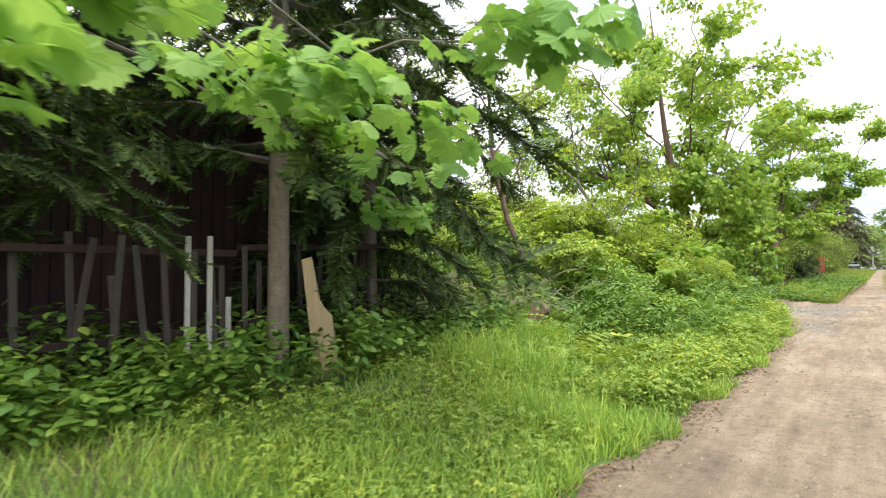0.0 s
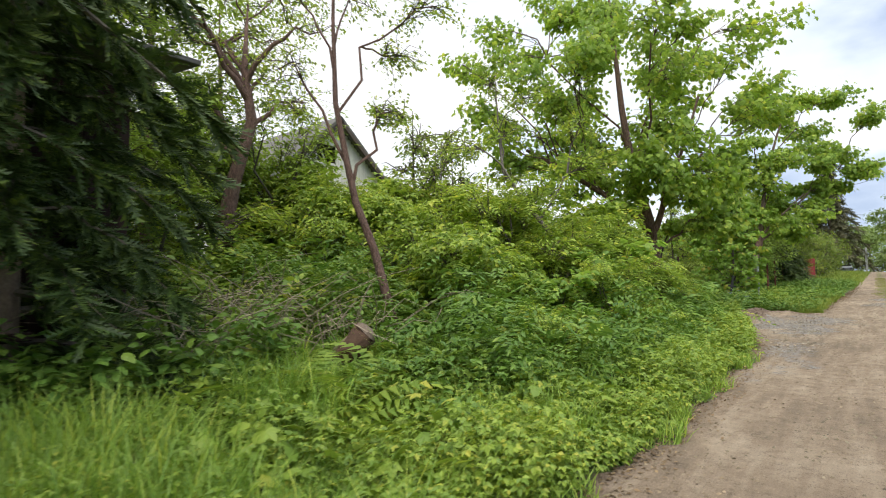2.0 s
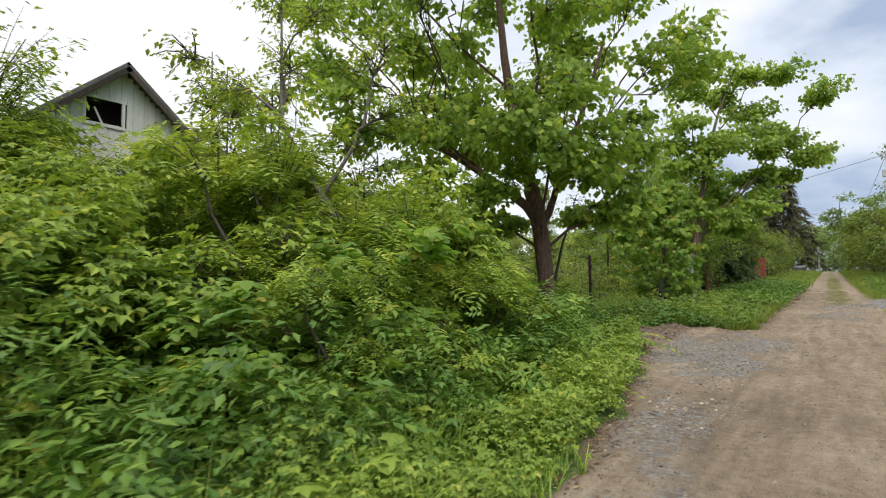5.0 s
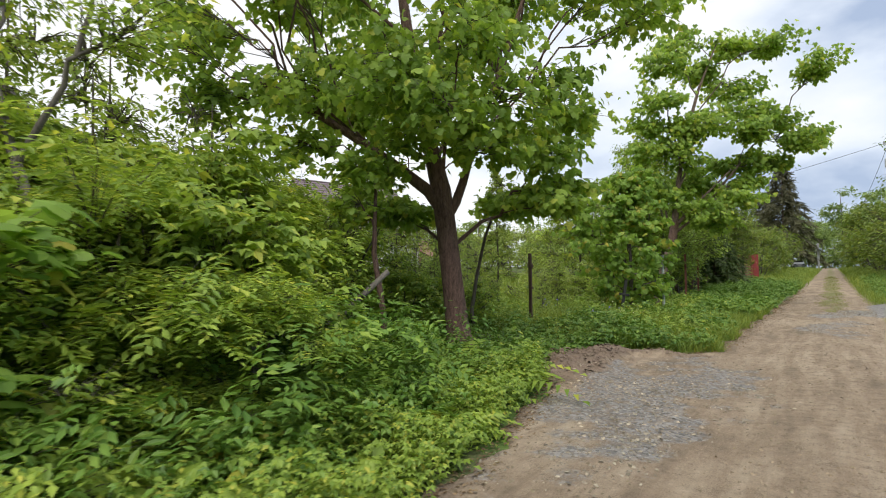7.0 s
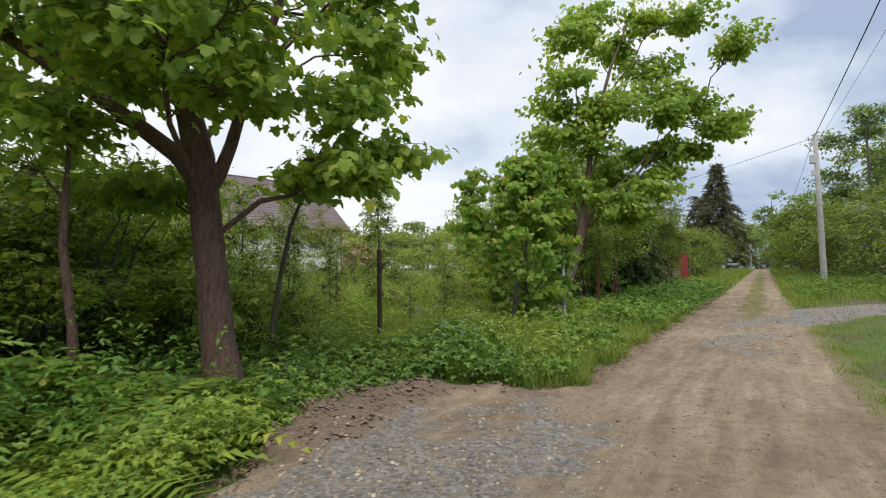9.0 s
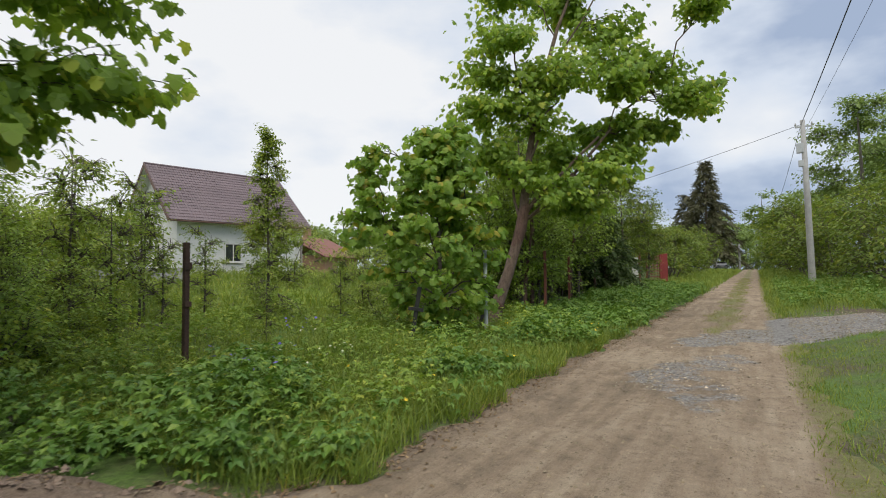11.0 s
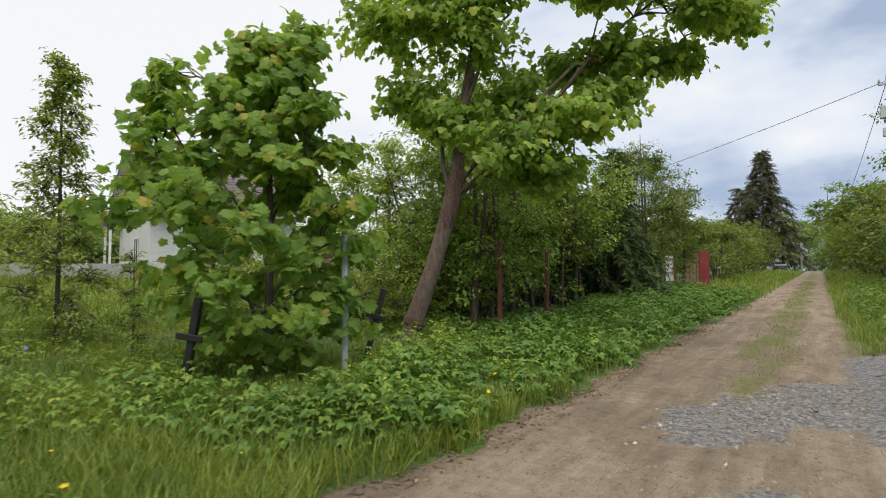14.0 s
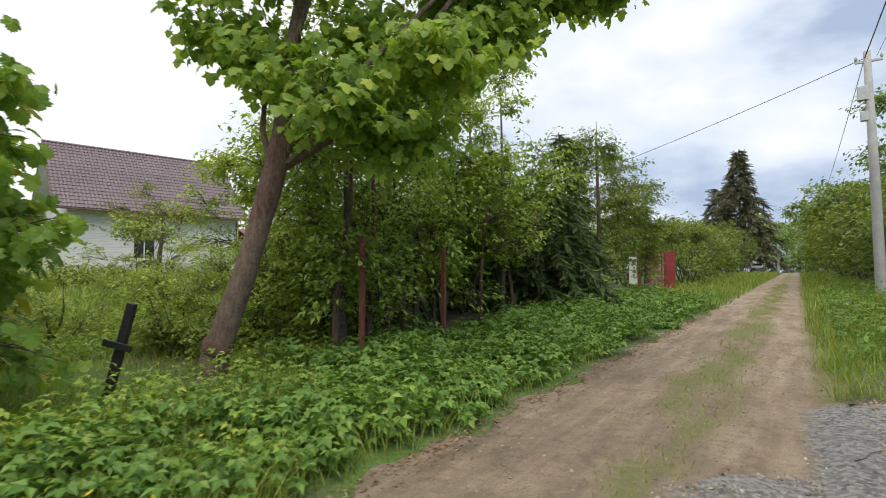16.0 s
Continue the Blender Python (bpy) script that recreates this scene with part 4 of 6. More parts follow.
# ---- the thicket ----
def bush(name, label, seed, height, spread, shape, leaf, size, n=12, twigs=11, per=7, at=(0, 0, 0), stems=5, category="bush", group="", droop=0.3):
    g = np.random.default_rng(seed)
    top = thing(name, label, category, at, 0, group)
    wood = Bag()
    crown = Bag()
    clumps = blob(n, (0, 0, height * 0.50), (spread, spread, height * 0.46), spread * 0.42, seed, 0.75)
    for k in range(stems):
        c = clumps[k % n]
        a = g.uniform(0, 6.28)
        wood.tube(bend((0.12 * math.cos(a), 0.12 * math.sin(a), -0.1), c[:3], 0.12, 6, 0.03), np.linspace(0.022 + 0.006 * height, 0.006, 6), 5)
    for c in clumps:
        mid, r = np.array(c[:3]), np.array([c[3], c[3], c[4]])
        d = g.normal(0, 1, (twigs, 3))
        d /= np.linalg.norm(d, axis=1)[:, None]
        ends = mid + d * r * g.uniform(0.4, 1.0, (twigs, 1))
        for e in ends:
            s = mid * [0.7, 0.7, 0.85] + (e - mid) * 0.2
            wood.tube(bend(s, e, 0.04, 3, 0.03), [0.007, 0.005, 0.002], 3)
            at_ = s + (e - s) * g.uniform(0.5, 1.08, (per, 1)) + g.normal(0, 0.3 * size + 0.05, (per, 3)) * [1, 1, 0.4]
            out = np.arctan2(-(at_[:, 0] - 0.5 * mid[0]), at_[:, 1] - 0.5 * mid[1])
            crown.many(shape, at_, turns(out + g.normal(0, 0.9, per), g.normal(-droop, 0.26, per), g.normal(0, 0.24, per)), size * g.uniform(0.65, 1.2, per))
    tagged(part("stem_spray", wood, TWIG, top), kind="stuff")
    part("crown", crown, leaf, top)
    return top


THICK = "thicket on the bank"
kinds = [bush("elder_bush", "leafy green elder bush in the thicket on the bank", 41, 2.6, 1.25, PINNATE_LEAF, LEAF_SHRUB, 0.21, 16, 14, 10, ground_at(-4.6, 14.6, -0.1), group=THICK),
         bush("elder_bush", "broad green elder bush in the thicket on the bank", 42, 2.3, 1.35, TREFOIL, LEAF_SHRUB, 0.20, 16, 15, 12, ground_at(-5.0, 15.8, -0.1), group=THICK),
         bush("lilac_bush", "dense bush with small oval leaves on the bank", 43, 2.4, 1.2, OVAL_LEAF, LEAF_SHRUB, 0.13, 18, 14, 11, ground_at(-4.9, 12.4, -0.1), group=THICK),
         bush("maple_sapling", "young maple sapling in the thicket on the bank", 44, 2.0, 0.9, MAPLE_LEAF, LEAF_YOUNG, 0.17, 12, 10, 8, ground_at(-3.9, 13.4, -0.1), group=THICK)]
spots = [(-5.9, 13.6, 1.15, 0), (-6.1, 15.7, 1.15, 1), (-6.3, 11.6, 0.95, 2), (-6.6, 17.3, 1.1, 0), (-7.9, 12.6, 0.85, 1), (-7.8, 14.8, 1.2, 0), (-8.2, 16.9, 1.3, 2), (-8.6, 10.8, 0.88, 2), (-9.8, 13.4, 0.92, 2), (-9.9, 15.6, 1.4, 1),
         (-10.2, 18.0, 1.4, 2), (-11.6, 11.9, 1.1, 1), (-11.6, 17.0, 1.5, 0), (-5.0, 10.9, 0.75, 1), (-3.7, 15.4, 0.62, 0), (-4.6, 18.6, 0.42, 3), (-3.1, 11.2, 0.42, 3), (-3.3, 13.9, 0.5, 2), (-2.9, 15.0, 0.36, 3), (-3.0, 9.6, 0.36, 1), (-4.3, 9.9, 0.5, 3), (-3.9, 11.6, 0.6, 3), (-3.4, 12.5, 0.5, 0), (-9.0, 19.4, 1.2, 1),
         (-7.6, 19.6, 0.95, 2), (-11.5, 20.5, 1.5, 2), (-7.0, 21.6, 0.7, 1), (-8.7, 22.3, 0.9, 2), (-12.8, 9.4, 1.4, 2), (-9.6, 8.0, 1.3, 2), (-11.0, 22.8, 1.1, 1), (-6.2, 22.6, 0.55, 2), (-13.5, 20.0, 1.5, 0), (-11.0, 14.2, 1.25, 2), (-12.2, 12.2, 1.25, 1), (-10.6, 12.6, 1.05, 0), (-9.2, 12.0, 0.95, 1)]
for k, (x, y, s, kind) in enumerate(spots):
    s *= 1.04 if x < -7.0 and y < 20 else 1.08
    copy_thing(kinds[kind], pose(*ground_at(x, y, -0.1), 0, 0, 67 * k) @ Matrix.Diagonal((s, s, s * (1 + 0.1 * math.sin(k * 2.1)), 1)))

hazel = bush("hazel_bush", "tall dark hazel bush behind the bank", 47, 4.2, 1.7, OVAL_LEAF, LEAF_DARK, 0.13, 24, 14, 11, ground_at(-11.2, 7.6, -0.1), group=THICK)
for k, (x, y, s) in enumerate([(-13.0, 9.8, 1.15), (-9.2, 6.2, 0.85), (-12.6, 5.2, 1.2), (-14.6, 7.4, 1.35), (-15.5, 11.2, 1.2), (-9.3, 3.6, 1.0), (-11.9, 11.5, 1.2), (-8.6, 20.9, 0.95), (-10.6, 22.6, 1.1), (-9.8, 19.0, 1.15), (-7.7, 23.4, 0.55), (-12.6, 24.2, 0.95), (-13.0, 21.4, 1.3), (-6.3, 36.2, 0.8), (-6.6, 38.7, 0.85), (-6.2, 41.0, 0.85), (-6.6, 43.4, 0.9), (-6.9, 34.9, 0.6), (-5.6, 36.4, 0.95), (-5.4, 38.6, 1.05), (-5.7, 40.6, 1.1), (-7.4, 37.4, 1.35), (-7.6, 41.6, 1.4), (-12.0, 16.9, 0.8)]):
    copy_thing(hazel, pose(*ground_at(x, y, -0.1), 0, 0, 67 * k) @ Matrix.Diagonal((s, s, s, 1)))

# ---- trees and posts of the open plot ----
tree("curved_sapling", "slim curved sapling beside the maple", "tree", ground_at(-5.6, 22.0, -0.05), [(0, 0, 0), (-0.08, 0, 0.5), (0.02, 0.05, 1.2), (0.2, 0.1, 2.0), (0.42, 0.25, 2.7)], [0.045, 0.042, 0.036, 0.03, 0.02],
     [(0.5, 0.3, 3.1, 0.45, 0.3), (0.8, 0.5, 2.7, 0.4, 0.25)], OVAL_LEAF, LEAF_MAPLE, TWIG, 0.09, 8, 8)
tree("young_birch", "slender young birch with thin light foliage", "tree", ground_at(-9.1, 29.0, -0.05), [(0, 0, 0), (0.02, 0, 1.8), (-0.05, 0, 3.6), (0, 0, 4.9)], [0.04, 0.03, 0.02, 0.006],
     [(0.6 * math.cos(k * 2.4) * (1 - k / 24), 0.6 * math.sin(k * 2.4) * (1 - k / 24), 0.5 + 0.21 * k, 0.50 * (1 - k / 32), 0.38) for k in range(21)], OVAL_LEAF, LEAF_WILLOW, TWIG, 0.09, 22, 16, limbs=False)
tree("apple_tree", "low orchard tree with yellowish leaves before the house", "tree", (-23.6, 42.2, 1.3), [(0, 0, 0), (0.1, 0, 1.2), (0.3, 0, 2.2), (0.3, 0, 3.6)], [0.14, 0.11, 0.07, 0.02],
     blob(16, (0, 0, 3.3), (2.1, 2.1, 1.4), 0.8, 51), OVAL_LEAF, LEAF_APPLE, TWIG, 0.13, 22, 15)


sap = tree("sapling", "thin pale sapling in the meadow", "tree", ground_at(-7.9, 25.6, -0.05), [(0, 0, 0), (0.02, 0, 0.9), (0, 0, 2.0)], [0.02, 0.015, 0.004],
           [(0.15 * math.cos(k * 2.4), 0.2 * math.sin(k * 2.4), 0.5 + 0.2 * k, 0.28, 0.22) for k in range(8)], OVAL_LEAF, LEAF_WILLOW, TWIG, 0.065, 14, 12, limbs=False, group="meadow saplings")
for k, (x, y, s) in enumerate([(-10.6, 15.6, 2.6), (-9.9, 16.6, 2.3), (-11.2, 17.4, 2.8), (-9.0, 15.0, 2.0), (-8.2, 17.8, 2.1), (-9.8, 26.3, 1.5), (-8.8, 25.2, 1.3), (-10.6, 25.4, 1.7), (-12.2, 26.2, 1.9), (-9.4, 27.5, 1.1), (-7.0, 29.2, 0.8), (-11.5, 27.4, 1.6), (-8.2, 31.5, 0.8), (-6.2, 26.4, 0.6)]):
    copy_thing(sap, pose(*ground_at(x, y, -0.05), 0, 0, 80 * k) @ Matrix.Diagonal((s, s, s, 1)))


def steel_post():
    top = thing("fence_post", "rusty dark steel post standing in the grass", "post", ground_at(-5.6, 24.5, -0.1))
    bm = box((-0.035, -0.035, 0), (0.035, 0.035, 1.82), 0.006)
    part("tube", bm, POST_DARK, top)
    part("bracket", box((0.03, -0.05, 1.45), (0.06, 0.05, 1.55), 0.004), POST_DARK, top)
    part("bracket", box((0.03, -0.05, 0.95), (0.06, 0.05, 1.02), 0.004), POST_DARK, top)


steel_post()


def grey_post():
    top = thing("fence_post", "straight galvanised steel tube post among weeds", "post", ground_at(-3.95, 30.35, -0.1))
    bag = Bag()
    bag.tube([(0, 0, 0), (0, 0, 0.9), (-0.01, 0, 1.88)], [0.042, 0.042, 0.042], 14)
    part("tube", bag.mesh("tube", STEEL_GREY, True), STEEL_GREY, top)
    part("cap", box((-0.05, -0.05, 1.875), (0.03, 0.05, 1.895), 0.004), STEEL_GREY, top)


grey_post()


def cross_post(x, y, lean_x, h):
    top = thing("leaning_post", "black leaning steel post with a short cross bar", "post", ground_at(x, y, -0.08), 0, "black leaning posts")
    m = pose(0, 0, 0, 0, lean_x, 32)
    part("upright", box((-0.04, -0.04, 0), (0.04, 0.04, h), 0.006, None, m), STEEL_BLACK, top)
    part("cross_bar", box((-0.16, -0.068, h - 0.47), (0.14, -0.041, h - 0.40), 0.005, None, m), STEEL_BLACK, top)


cross_post(-4.78, 28.7, 9, 1.18)
cross_post(-4.72, 31.5, 14, 1.25)


def fallen_pole():
    top = thing("fallen_pole", "weathered grey pole leaning in the undergrowth", "pole", ground_at(-5.2, 17.35, -0.1))
    bag = Bag()
    bag.tube([(-0.55, -0.35, 0.1), (-0.15, 0.1, 0.55), (0.25, 0.5, 1.0), (0.6, 0.9, 1.5)], [0.05, 0.048, 0.042, 0.035], 8)
    part("stem", bag.mesh("stem", BARK_GREY, True), BARK_GREY, top)


fallen_pole()

# ---- the dark grove along the verge ----
GROVE = "dark grove along the road"
grove = [(-5.2, 35.4, 6.0, 1.5, 61, LEAF_DARK), (-5.6, 38.0, 6.4, 1.6, 62, LEAF_DARK), (-5.0, 40.8, 6.2, 1.6, 63, LEAF_DARK), (-6.9, 36.6, 6.5, 1.7, 64, LEAF_DARK), (-7.2, 40.2, 7.0, 1.9, 65, LEAF_DARK),
         (-4.7, 47.5, 6.4, 1.5, 66, LEAF_BUSH), (-5.6, 50.5, 7.6, 1.7, 67, LEAF_BUSH), (-4.4, 53.2, 5.2, 1.3, 68, LEAF_BUSH), (-8.2, 44.6, 9.6, 1.9, 69, LEAF_WILLOW), (-9.5, 37.5, 5.0, 1.9, 70, LEAF_SHRUB)]
for x, y, h, r, seed, leaf in grove:
    tree("grove_tree", "slim tree with dense leafy crown in the grove", "tree", ground_at(x, y, -0.05), [(0, 0, 0), (0.05, 0.05, h * 0.4), (0, 0, h * 0.95)], [0.075, 0.055, 0.012],
         blob(24, (0, 0, h * 0.56), (r, r, h * 0.42), 0.8, seed), OVAL_LEAF, leaf, TWIG, 0.125, 18, 18, limbs=False, group=GROVE)
for x, y, h, seed in ((-4.6, 43.6, 3.4, 71), (-5.3, 45.6, 5.6, 72), (-6.0, 42.2, 4.6, 73)):
    spruce("spruce_tree", "small dark spruce in the grove by the road", ground_at(x, y, -0.05), h, 2.0, 0.2, 0.32, 66, 100, NEEDLE, seed, 0.35, 0.07)
for k, (x, y) in enumerate([(-4.2, 34.8), (-4.15, 36.9)]):
    top = thing("fence_post", "rusty red-brown steel fence post before the grove", "post", ground_at(x, y, -0.1), 12 * k, "rusty posts")
    part("tube", box((-0.035, -0.035, 0), (0.035, 0.035, 1.95 - 0.1 * (k % 2)), 0.005), RUST, top)
for k in range(9):
    x, y = -4.6 - 1.6 * rng.random(), 34.9 + 0.95 * k
    top = thing("bare_stem", "thin bare grey trunk in the grove", "tree trunk", ground_at(x, y, -0.1), 0, GROVE)
    bag = Bag()
    bag.tube(bend((0, 0, 0), (rng.normal(0, 0.25), rng.normal(0, 0.25), 3.4), 0, 5, 0.012), np.linspace(0.05 + 0.02 * rng.random(), 0.025, 5), 6)
    part("trunk", bag.mesh("trunk", BARK_MAPLE, True), BARK_MAPLE, top)


# ---- the gate ----
def gate():
    z = float(gz(-4.8, 57))
    top = thing("garden_gate", "faded red metal gate with brown posts", "gate", (-4.8, 57, z))
    for x in (-0.75, -0.30):
        part("post", box((x - 0.06, -0.06, -0.1), (x + 0.06, 0.06, 2.0), 0.01), RUST, top)
    part("post", box((0.49, -0.05, -0.1), (0.55, 0.05, 1.95), 0.01), RED_PAINT, top)
    leaf_frame = bmesh.new()
    for lo, hi in (((-0.24, -0.02, 0.08), (-0.20, 0.02, 1.9)), ((0.44, -0.02, 0.08), (0.48, 0.02, 1.9)), ((-0.20, -0.02, 0.08), (0.44, 0.02, 0.12)), ((-0.20, -0.02, 1.86), (0.44, 0.02, 1.9))):
        box(lo, hi, 0.003, leaf_frame)
    part("gate_frame", leaf_frame, RUST, top)
    for k in range(9):
        part("bar", box((-0.2, -0.012, 0.18 + k * 0.19), (0.44, 0.012, 0.29 + k * 0.19), 0.003), PINK_LATTICE, top)
    for k in range(3):
        part("bar", box((-0.04 + 0.18 * k, -0.03, 0.12), (-0.01 + 0.18 * k, -0.014, 1.86), 0.002), RUST, top)
    part("sheet_panel", box((0.56, -0.02, 0.05), (0.96, 0.02, 1.92), 0.004), RED_PAINT, top, "plain red sheet panel")
    part("white_board", box((-1.25, -0.02, 0.3), (-0.85, 0.02, 1.7), 0.004), PAINT_WHITE, top, "white board")


gate()

# ---- hedges, far trees ----
HEDGE = "bushes lining the road"
hedge_kinds = [bush("roadside_bush", "tall light green bush lining the dirt road", 81, 4.6, 1.9, OVAL_LEAF, LEAF_BUSH, 0.22, 26, 12, 8, ground_at(-4.4, 63, -0.1), group=HEDGE),
               bush("roadside_bush", "broad green bush lining the dirt road", 82, 3.8, 2.0, OVAL_LEAF, LEAF_BUSH, 0.20, 26, 12, 8, ground_at(5.4, 43.5, -0.1), group=HEDGE),
               bush("roadside_bush", "yellow-green flowering bush beside the pole", 83, 4.2, 2.0, OVAL_LEAF, LEAF_APPLE, 0.19, 26, 12, 8, ground_at(8.2, 45.5, -0.1), group=HEDGE)]
PLOT = "bushes round the open plot"
plot_kind = bush("pale_bush", "pale green bush at the edge of the plot", 84, 3.2, 1.6, OVAL_LEAF, LEAF_WILLOW, 0.16, 22, 11, 8, ground_at(-14.2, 27.6, -0.1), group=PLOT)
for k, (x, y, s) in enumerate([(-17.5, 28.6, 1.2), (-13.4, 25.6, 0.9), (-21, 29.5, 1.3), (-25, 31, 1.4), (-12.5, 43.5, 1.2), (-15.5, 49, 1.3), (-11, 50, 1.4), (-19, 56, 1.4), (-24, 61, 1.5), (-14, 60, 1.6), (-29, 66, 1.6), (-10.5, 44, 1.1), (-27.5, 45.5, 0.75),
                               (-21.5, 47, 0.8), (-38, 38.5, 1.3), (-44, 40, 1.5), (-47, 25, 1.9), (-49, 31, 1.9), (-51, 37, 2.0), (-53, 44, 2.0), (-52, 52, 2.0), (-49, 60, 2.0), (-46, 66, 2.0), (-44, 20, 1.8), (-40, 72, 2.0), (-33, 76, 2.0), (-26, 80, 2.0), (-19, 84, 2.0), (-32, 34, 1.2), (-17, 41.5, 0.7), (-30.5, 44, 0.5), (-34, 70, 1.6), (-40, 64, 1.5), (-18.5, 38.8, 1.0), (-7.6, 31.4, 0.42), (-6.5, 33.4, 0.5), (-9.2, 32.8, 0.55), (-7.9, 35.6, 0.6), (-6.0, 30.6, 0.3), (-13, 33.5, 0.32), (-10.5, 36, 0.4), (-15, 37, 0.4), (-19, 38, 0.4), (-23, 37, 0.4)]):
    copy_thing(plot_kind, pose(*ground_at(x, y, -0.1), 0, 0, 63 * k) @ Matrix.Diagonal((s, s, s, 1)))
for k, (x, y, s) in enumerate([(-7.2, 24.0, 0.38), (-6.6, 23.3, 0.3), (-6.9, 33.5, 0.4), (-6.5, 35.0, 0.6), (-7.6, 38.2, 0.7), (-6.8, 41.2, 0.7), (-6.4, 44.2, 0.7), (-8.6, 34.6, 0.6), (-9.4, 40.5, 0.9), (-6.2, 47.5, 0.8), (-9.2, 46.0, 1.0)]):
    copy_thing(kinds[2], pose(*ground_at(x, y, -0.1), 0, 0, 71 * k) @ Matrix.Diagonal((s * 1.4, s * 1.4, s * 1.2, 1)))
hedge = [(-4.2, 141, 1.2, 1), (0.6, 146, 1.2, 1), (3.2, 141, 1.4, 0), (5.5, 128, 1.6, 1), (-8, 128, 1.5, 1), (-5.2, 68, 1.15, 0), (-5.6, 74, 1.3, 0), (-5.0, 80, 1.3, 1), (-5.5, 87, 1.4, 0), (-5.2, 95, 1.5, 1), (4.8, 53.5, 1.25, 1), (4.6, 58.5, 1.35, 1), (4.4, 64, 1.5, 0), (4.4, 70, 1.5, 1), (4.2, 77, 1.7, 0), (4.3, 85, 1.8, 1),
         (4.2, 94, 1.8, 0), (7.5, 50, 1.5, 0), (7.6, 57, 1.6, 1), (10.8, 47, 1.3, 2), (11.5, 43, 1.2, 1), (8.5, 66, 1.8, 1), (-7.8, 62, 1.2, 1), (-9, 70, 1.4, 1), (4.4, 104, 1.9, 1), (-6.5, 58.5, 1.0, 0), (-8.5, 53, 1.3, 0), (-7.6, 48, 1.1, 0)]
for k, (x, y, s, kind) in enumerate(hedge):
    copy_thing(hedge_kinds[kind], pose(*ground_at(x, y, -0.1), 0, 0, 51 * k) @ Matrix.Diagonal((s, s, s, 1)))
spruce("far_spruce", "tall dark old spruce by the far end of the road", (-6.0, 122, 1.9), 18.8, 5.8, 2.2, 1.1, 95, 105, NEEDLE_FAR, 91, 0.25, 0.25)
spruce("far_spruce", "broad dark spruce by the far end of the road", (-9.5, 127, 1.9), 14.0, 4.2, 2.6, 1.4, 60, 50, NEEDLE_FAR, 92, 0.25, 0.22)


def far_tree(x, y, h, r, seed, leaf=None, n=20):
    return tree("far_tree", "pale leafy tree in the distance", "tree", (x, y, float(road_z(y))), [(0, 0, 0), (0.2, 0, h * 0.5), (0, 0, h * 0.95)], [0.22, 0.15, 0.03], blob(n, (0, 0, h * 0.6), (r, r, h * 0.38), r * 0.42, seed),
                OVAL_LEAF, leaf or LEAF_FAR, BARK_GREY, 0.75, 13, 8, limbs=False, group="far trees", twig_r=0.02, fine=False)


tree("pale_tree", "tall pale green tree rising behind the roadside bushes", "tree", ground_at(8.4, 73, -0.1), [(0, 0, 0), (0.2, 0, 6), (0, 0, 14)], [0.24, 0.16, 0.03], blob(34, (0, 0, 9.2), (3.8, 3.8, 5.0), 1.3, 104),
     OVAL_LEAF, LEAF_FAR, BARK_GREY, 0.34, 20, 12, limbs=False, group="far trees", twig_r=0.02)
first = far_tree(2.5, 150, 17, 4.0, 101)
second = far_tree(14, 84, 15, 4.5, 102)
third = far_tree(-30, 95, 8, 4.0, 103)
for k, (x, y, s, src) in enumerate([(7, 160, 1.0, 0), (-2.5, 165, 0.8, 1), (12, 135, 1.1, 0), (20, 92, 1.05, 1), (26, 80, 0.9, 1), (-22, 110, 0.9, 2), (-38, 100, 1.1, 2), (-48, 90, 1.2, 2), (-16, 120, 1.0, 2), (-60, 80, 1.2, 2), (-72, 60, 1.2, 2),
                                    (-56, 46, 1.0, 2), (-46, 36, 0.9, 2), (-40, 28, 0.8, 2), (-80, 40, 1.2, 2), (3.0, 140, 0.5, 0), (-12, 90, 0.8, 2), (-18, 76, 0.7, 2), (-26, 70, 0.7, 2), (34, 110, 1.1, 1), (-1, 180, 0.9, 0), (5, 185, 0.9, 1), (-9, 135, 1.2, 2), (-14, 142, 1.3, 2), (9, 122, 0.9, 1), (-6, 172, 1.0, 1), (11, 172, 1.0, 0), (1.5, 200, 1.0, 1), (-20, 130, 1.2, 2), (-28, 122, 1.3, 2),
                                    (-36, 116, 1.3, 2), (-45, 108, 1.3, 2), (-54, 100, 1.3, 2), (-64, 95, 1.4, 2), (-76, 80, 1.4, 2), (-88, 66, 1.4, 2), (-92, 50, 1.4, 2), (-95, 34, 1.4, 2), (-62, 30, 1.0, 2), (-52, 24, 0.9, 2)]):
    copy_thing((first, second, third)[src], pose(x, y, float(road_z(y)), 0, 0, 77 * k) @ Matrix.Diagonal((s, s, s, 1)))


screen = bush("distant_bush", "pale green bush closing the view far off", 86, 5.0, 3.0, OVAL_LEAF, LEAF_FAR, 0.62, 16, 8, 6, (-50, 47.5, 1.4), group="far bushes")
far_spots = [(-50 - 3 * (k % 2), 12 + 3.4 * k, 1.0) for k in range(18)] + [(-46 + 4.2 * k, 84 + 2 * (k % 3), 0.95) for k in range(9)] + [(-13 + 2.6 * k, 136 + 5 * (k % 2), 0.85) for k in range(11)] + [(16 + 4 * k, 70 + 3 * (k % 2), 1.0) for k in range(6)]
for k, (x, y, s) in enumerate(far_spots):
    copy_thing(screen, pose(x, y, float(gz(x, y)) - 0.2, 0, 0, 47 * k) @ Matrix.Diagonal((s, s, s, 1)))


# ---- utility pole and its wires ----
POLE = np.array([3.3, 50.0, 0.7])


